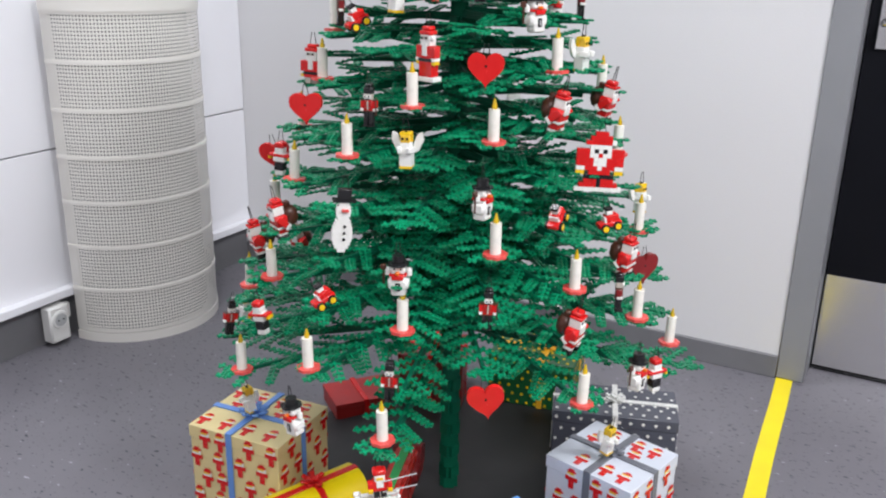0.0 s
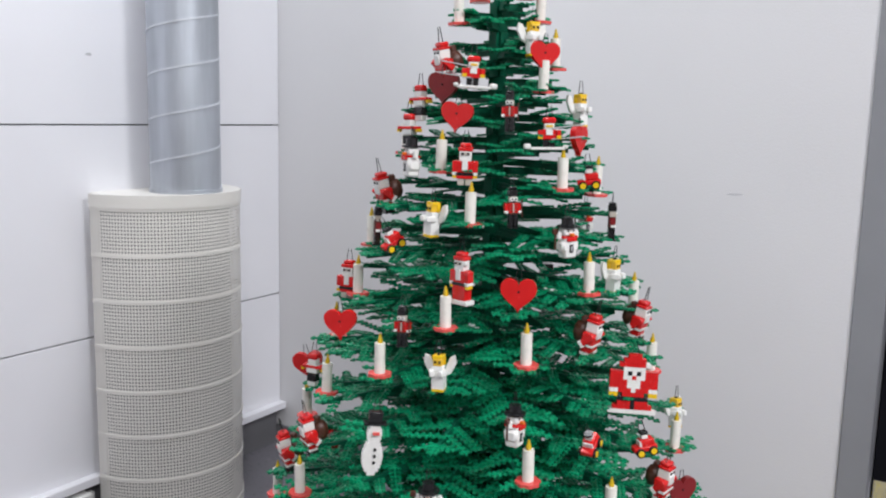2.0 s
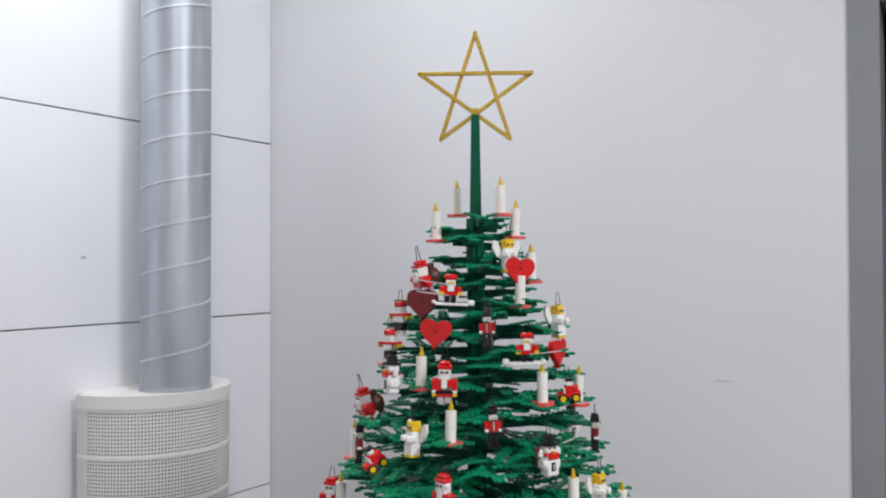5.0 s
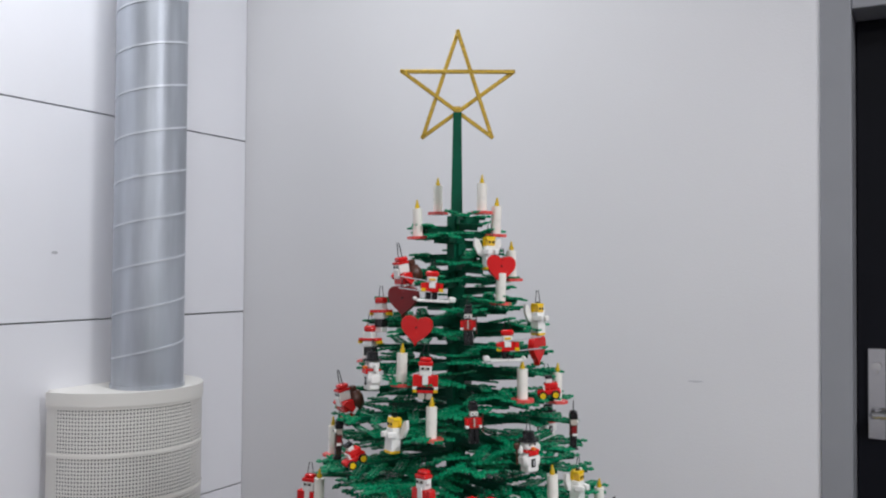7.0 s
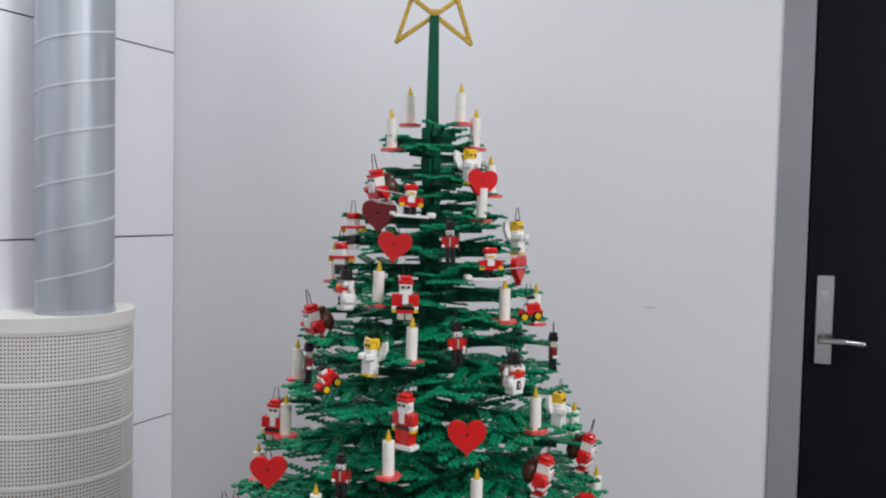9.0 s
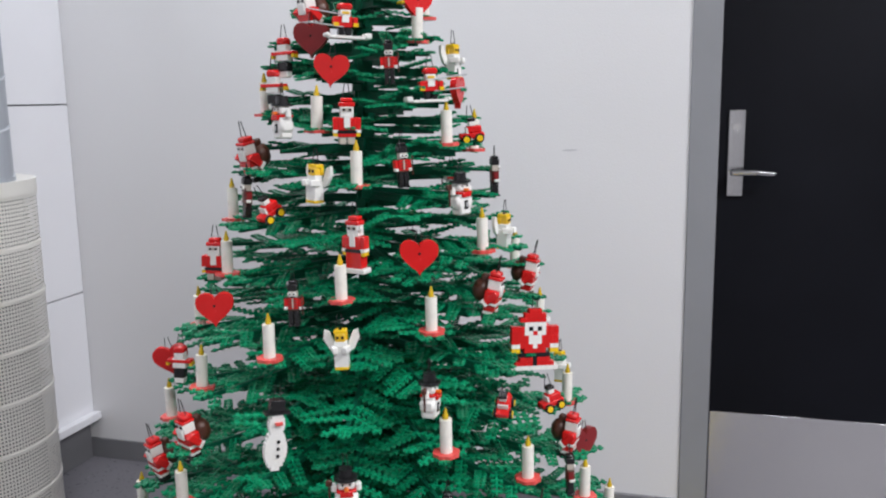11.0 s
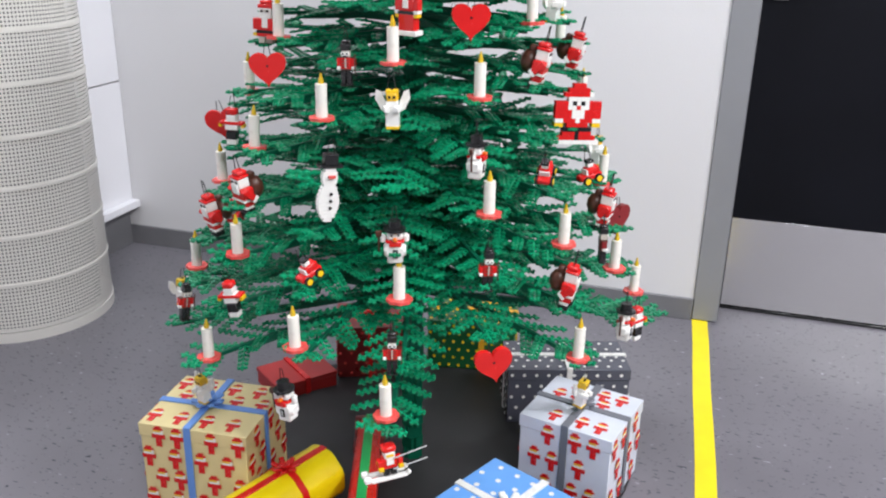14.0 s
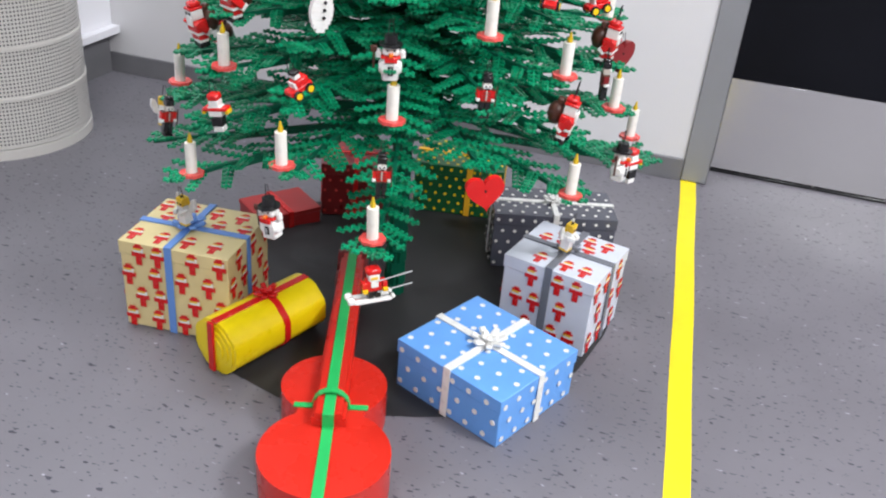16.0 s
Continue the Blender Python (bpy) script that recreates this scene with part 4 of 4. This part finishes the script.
def gift_box(label, m, sx, sy, h, body, ribbon, rib_w, bow_size=0.03, rx=0.0, ry=0.0, ribbon_label="", lid=True, cross=True):
    """A brick-built box with a lid line, ribbons over it and a bow."""
    ob = thing("gift_box", label, "gift box", m, "presents under the tree")
    bm = bmesh.new()
    hl = 0.03 if h > 0.1 else 0.012
    box(bm, -sx / 2, sx / 2, -sy / 2, sy / 2, 0.001, h - hl, bevel=0.0012)
    part("body", bm, body, ob)
    bm = bmesh.new()
    e = 0.0022
    box(bm, -sx / 2 - e, sx / 2 + e, -sy / 2 - e, sy / 2 + e, h - hl + 0.0005, h, bevel=0.0012)
    part("lid", bm, body, ob)
    t = 0.0045
    rows = [((rx - rib_w / 2, rx + rib_w / 2, -sy / 2 - t, sy / 2 + t), 1)]
    if cross:
        rows.append(((-sx / 2 - t, sx / 2 + t, ry - rib_w / 2, ry + rib_w / 2), 0))
    for (x0, x1, y0, y1), along in rows:
        bm = bmesh.new()
        lift = 0.0008 * along
        box(bm, x0, x1, y0, y1, h + 0.0002, h + 0.0035 + lift, bevel=0.0006)
        if along:
            box(bm, x0, x1, y0, y0 + t - e - 0.0002, 0.001, h + 0.001, bevel=0.0004)
            box(bm, x0, x1, y1 - t + e + 0.0002, y1, 0.001, h + 0.001, bevel=0.0004)
        else:
            box(bm, x0, x0 + t - e - 0.0002, y0, y1, 0.001, h + 0.001, bevel=0.0004)
            box(bm, x1 - t + e + 0.0002, x1, y0, y1, 0.001, h + 0.001, bevel=0.0004)
        part("ribbon", bm, ribbon, ob, ribbon_label)
    if bow_size:
        bow(ob, rx, ry, h + 0.003, bow_size, ribbon, ribbon_label.replace("ribbon", "bow"))
    return ob


def print_mesh(body, skin, cap):
    """A little capped figure laid into the paper: cap, face, beard, coat with arms, legs."""
    bm = bmesh.new()
    p, q = 0.0043, 0.0048
    rows = ("..rrr..", ".rrrrr.", ".yyyyw.", ".wwwww.", "rrrrrrr", "rrrrrrr", "..rrr..", "..rrr..", "..rrr..", "..rrr..")
    for j, row in enumerate(rows):
        run = 0
        while run < len(row):
            c = row[run]
            end = run
            while end < len(row) and row[end] == c:
                end += 1
            if c != ".":
                box(bm, (run - 3.5) * p, (end - 3.5) * p, (5 - j - 1) * q, (5 - j) * q, 0, 0.0009, mi="rwy".index(c))
            run = end
    return finish("printed_figure", bm, [body, skin, cap])


PRINT = print_mesh(M_RED, M_WHITE, M_SKIN)


def print_faces(ob, sx, sy, h, dx=0.05, rib=(0.0, 0.0, 0.02), mesh=PRINT, size=0.032, name="printed_figure", top=True):
    """Staggered rows of prints on the top and on the four sides, leaving the ribbons free."""
    e = 0.0025
    r2 = random.Random(int(sx * 1000))
    faces = [(pose(0, 0, h), sx, sy, rib[0], rib[1])] if top else []
    faces += [(pose(0, -sy / 2 - e, h / 2, 90), sx, h, rib[0], None), (pose(sx / 2 + e, 0, h / 2, 90, 0, 90), sy, h, rib[1], None),
              (pose(0, sy / 2 + e, h / 2, 90, 0, 180), sx, h, -rib[0], None), (pose(-sx / 2 - e, 0, h / 2, 90, 0, -90), sy, h, -rib[1], None)]
    for m, w, d, cx, cy in faces:
        nr = max(2, round(d / dx))
        nc = max(2, round(w / dx))
        for j in range(nr):
            for i in range(nc):
                x = (i + 0.5 + (0.22 if j % 2 else -0.22)) * w / nc - w / 2
                y = (j + 0.5) * d / nr - d / 2
                gap = rib[2] / 2 + size * 0.5
                if abs(x - cx) < gap:
                    x = cx + gap * (1 if x > cx else -1)
                if cy is not None and abs(y - cy) < gap:
                    y = cy + gap * (1.05 if y > cy else -1.05)
                if abs(x) > w / 2 - size * 0.48 or abs(y) > d / 2 - size * 0.48:
                    continue
                o = part(name, mesh, None, ob)
                o.matrix_basis = m @ pose(x, y, 0.0002, 0, 0, 0)


bm = bmesh.new()
cyl(bm, 0, 0, 0, 0.0008, 0.0058, seg=14)
DOT = finish("dot", bm, M_WHITE)
bm = bmesh.new()
cyl(bm, 0, 0, 0, 0.0008, 0.0042, seg=10)
DOT_SMALL = finish("dot", bm, M_WHITE)
bm = bmesh.new()
cyl(bm, 0, 0, 0, 0.0008, 0.0042, seg=10)
DOT_YELLOW = finish("dot", bm, M_YELLOW)
bm = bmesh.new()
cyl(bm, 0, 0, 0, 0.0008, 0.0042, seg=10)
DOT_PINK = finish("dot", bm, M_CORAL)

gold = gift_box("pale yellow brick box with red figures and blue ribbon", pose(-1.163, 1.282, 0.0005, 0, 0, 5), 0.234, 0.202, 0.203, M_CREAM, M_RIB_BLUE, 0.016, 0.038, -0.01, -0.005, "light blue ribbon")
print_faces(gold, 0.234, 0.202, 0.203, 0.058, (-0.01, -0.005, 0.016))
blue = gift_box("blue brick box with white dots and white ribbon", pose(-0.506, 1.259, 0.0005, 0, 0, -24.5), 0.258, 0.237, 0.11, M_BLUE, M_WHITE, 0.017, 0.040, 0.0, 0.0, "white ribbon")
print_faces(blue, 0.258, 0.237, 0.11, 0.043, (0, 0, 0.017), DOT, 0.013, "dot")
silver = gift_box("pale grey brick box with red figures and grey ribbon", pose(-0.416, 1.567, 0.0005, 0, 0, -13), 0.207, 0.196, 0.185, M_SILVER, M_RIB_GREY, 0.017, 0.030, 0.0, 0.0, "dark grey ribbon")
print_faces(silver, 0.207, 0.196, 0.185, 0.058, (0, 0, 0.017))
black = gift_box("dark grey brick box with white dots and white ribbon", pose(-0.505, 1.858, 0.004, 0, 0, 19), 0.30, 0.155, 0.15, M_BOXGREY, M_WHITE, 0.014, 0.028, 0.0, 0.0, "white ribbon")
print_faces(black, 0.30, 0.155, 0.15, 0.030, (0, 0, 0.014), DOT_SMALL, 0.009, "dot")
green = gift_box("dark green brick box with yellow dots and amber ribbon", pose(-0.80, 2.06, 0.004, 0, 0, 10), 0.24, 0.18, 0.145, M_BOXGREEN, M_ORANGE, 0.016, 0.028, 0.03, 0.0, "amber ribbon")
print_faces(green, 0.24, 0.18, 0.145, 0.026, (0.03, 0, 0.016), DOT_YELLOW, 0.009, "dot")
redbox = gift_box("dark red brick box with pink dots behind the trunk", pose(-1.06, 1.915, 0.004, 0, 0, 22), 0.18, 0.16, 0.15, M_DRED, M_RED, 0.012, 0.024, 0.0, 0.0, "red ribbon")
print_faces(redbox, 0.18, 0.16, 0.15, 0.030, (0, 0, 0.012), DOT_PINK, 0.009, "dot")
flat = gift_box("flat dark red brick parcel beside the tree mat", pose(-1.205, 1.745, 0.0005, 0, 0, 52), 0.17, 0.13, 0.046, M_PARCEL, M_RED, 0.014, 0.0, 0.0, 0.0, "red ribbon", cross=False)

# the yellow roll with red ribbon
roll = thing("gift_roll", "bright yellow brick roll tied with red ribbon", "gift roll", pose(-1.017, 1.101, 0.004, 0, 0, -20.5), "presents under the tree")
LEN, HR = 0.243, 0.0615
outline = []
for i in range(8):
    for d in (-7, 7):
        a = radians(22.5 + 45 * i + d)
        outline.append((1.03 * HR * math.cos(a), HR * math.sin(a) * 0.985 + 0.0555))
bm = bmesh.new()
prism(bm, outline, 0, LEN, m=pose(0, LEN, 0, 90))
part("body", bm, M_YBOX, roll)
for k in range(3):
    bm = bmesh.new()
    s = 0.86 - 0.2 * k
    prism(bm, [(x * s, (y - 0.0555) * s + 0.0555) for x, y in outline], 0, 0.003 + 0.002 * k, m=pose(0, -0.0002 - 0.0005 * k, 0, 90))
    part("end_step", bm, M_YBOX, roll)
big = [(x * 1.05, (y - 0.0555) * 1.05 + 0.0560) for x, y in outline]
bm = bmesh.new()
prism(bm, big, 0, 0.014, m=pose(0, LEN * 0.55 + 0.007, 0, 90))
part("ribbon", bm, M_RED, roll, "red ribbon band")
bm = bmesh.new()
box(bm, -0.008, 0.008, -0.004, LEN + 0.002, 0.1125, 0.1165, bevel=0.0008)
box(bm, -0.008, 0.008, -0.013, -0.007, 0.004, 0.1165, bevel=0.0008)
part("ribbon", bm, M_RED, roll, "red ribbon along the roll")
bow(roll, 0, LEN * 0.55, 0.116, 0.032, M_RED, "red brick bow")

# the violin-shaped present
violin = thing("violin_present", "glossy red brick violin with green ribbon", "violin", pose(-0.688, 0.890, 0.0005, 0, 0, 18.5), "presents under the tree")


def lobe(bm, cy, r, z1, sx=1.0):
    n = 40
    pts = [(sx * r * math.cos(2 * math.pi * i / n), cy + r * math.sin(2 * math.pi * i / n)) for i in range(n)]
    prism(bm, pts, 0.001, z1)


bm = bmesh.new()
lobe(bm, 0.0, 0.110, 0.080, 1.02)
part("lower_body", bm, M_VIOLIN, violin)
bm = bmesh.new()
lobe(bm, 0.180, 0.092, 0.0795, 1.06)
part("upper_body", bm, M_VIOLIN, violin)
bm = bmesh.new()
box(bm, -0.062, 0.062, 0.07, 0.13, 0.001, 0.0788, bevel=0.004)
part("waist", bm, M_VIOLIN, violin)
bm = bmesh.new()
low = [(-0.030, 0.062), (0.030, 0.062), (0.026, 0.62), (-0.026, 0.62)]
prism(bm, low, 0.0805, 0.098)
prism(bm, [(x * 0.78, y) for x, y in low], 0.098, 0.108)
part("fingerboard", bm, M_VIOLIN, violin)
bm = bmesh.new()
box(bm, -0.024, 0.024, 0.27, 0.60, 0.006, 0.080, bevel=0.002)
part("neck", bm, M_VIOLIN, violin)
bm = bmesh.new()
box(bm, -0.036, 0.036, 0.555, 0.645, 0.030, 0.079, bevel=0.012)
cyl(bm, 0, 0, -0.034, 0.034, 0.030, seg=20, m=pose(0, 0.635, 0.075, 0, 90, 0))
part("scroll", bm, M_DRED, violin, "dark red scroll")
bm = bmesh.new()
box(bm, -0.010, 0.010, 0.055, 0.64, 0.1085, 0.1115, bevel=0.0006)
box(bm, -0.010, 0.010, -0.112, 0.060, 0.0805, 0.0835, bevel=0.0006)
box(bm, -0.010, 0.010, 0.055, 0.0598, 0.084, 0.108)
box(bm, -0.010, 0.010, -0.1155, -0.1118, 0.002, 0.083)
part("ribbon", bm, M_RIB_GREEN, violin, "green ribbon along the violin")
bm = bmesh.new()
for s in (-1, 1):
    box(bm, s * 0.048 - 0.018, s * 0.048 + 0.018, 0.108, 0.120, 0.0800, 0.0835, bevel=0.0006)
for i in range(9):
    a0 = radians(20 * i)
    x, z = 0.032 * math.cos(a0), 0.084 + 0.034 * math.sin(a0)
    box(bm, -0.0066, 0.0066, 0.108, 0.120, -0.0015, 0.0015, m=pose(x, 0, z, 0, 90 - 20 * i, 0))
part("cross_ribbon", bm, M_RIB_GREEN, violin, "green ribbon round the waist")

# two angels stand on the boxes
for x, y, z, turn in ((-1.175, 1.262, 0.196, -18), (-0.415, 1.525, 0.188, 72)):
    ob = new("angel_figure", bpy.data.meshes["angel_figure"])
    ob.matrix_world = pose(x, y, z + 0.058, 8, 0, turn)
    tagged(ob, "white brick angel with yellow hair above a present", "ornament", G)
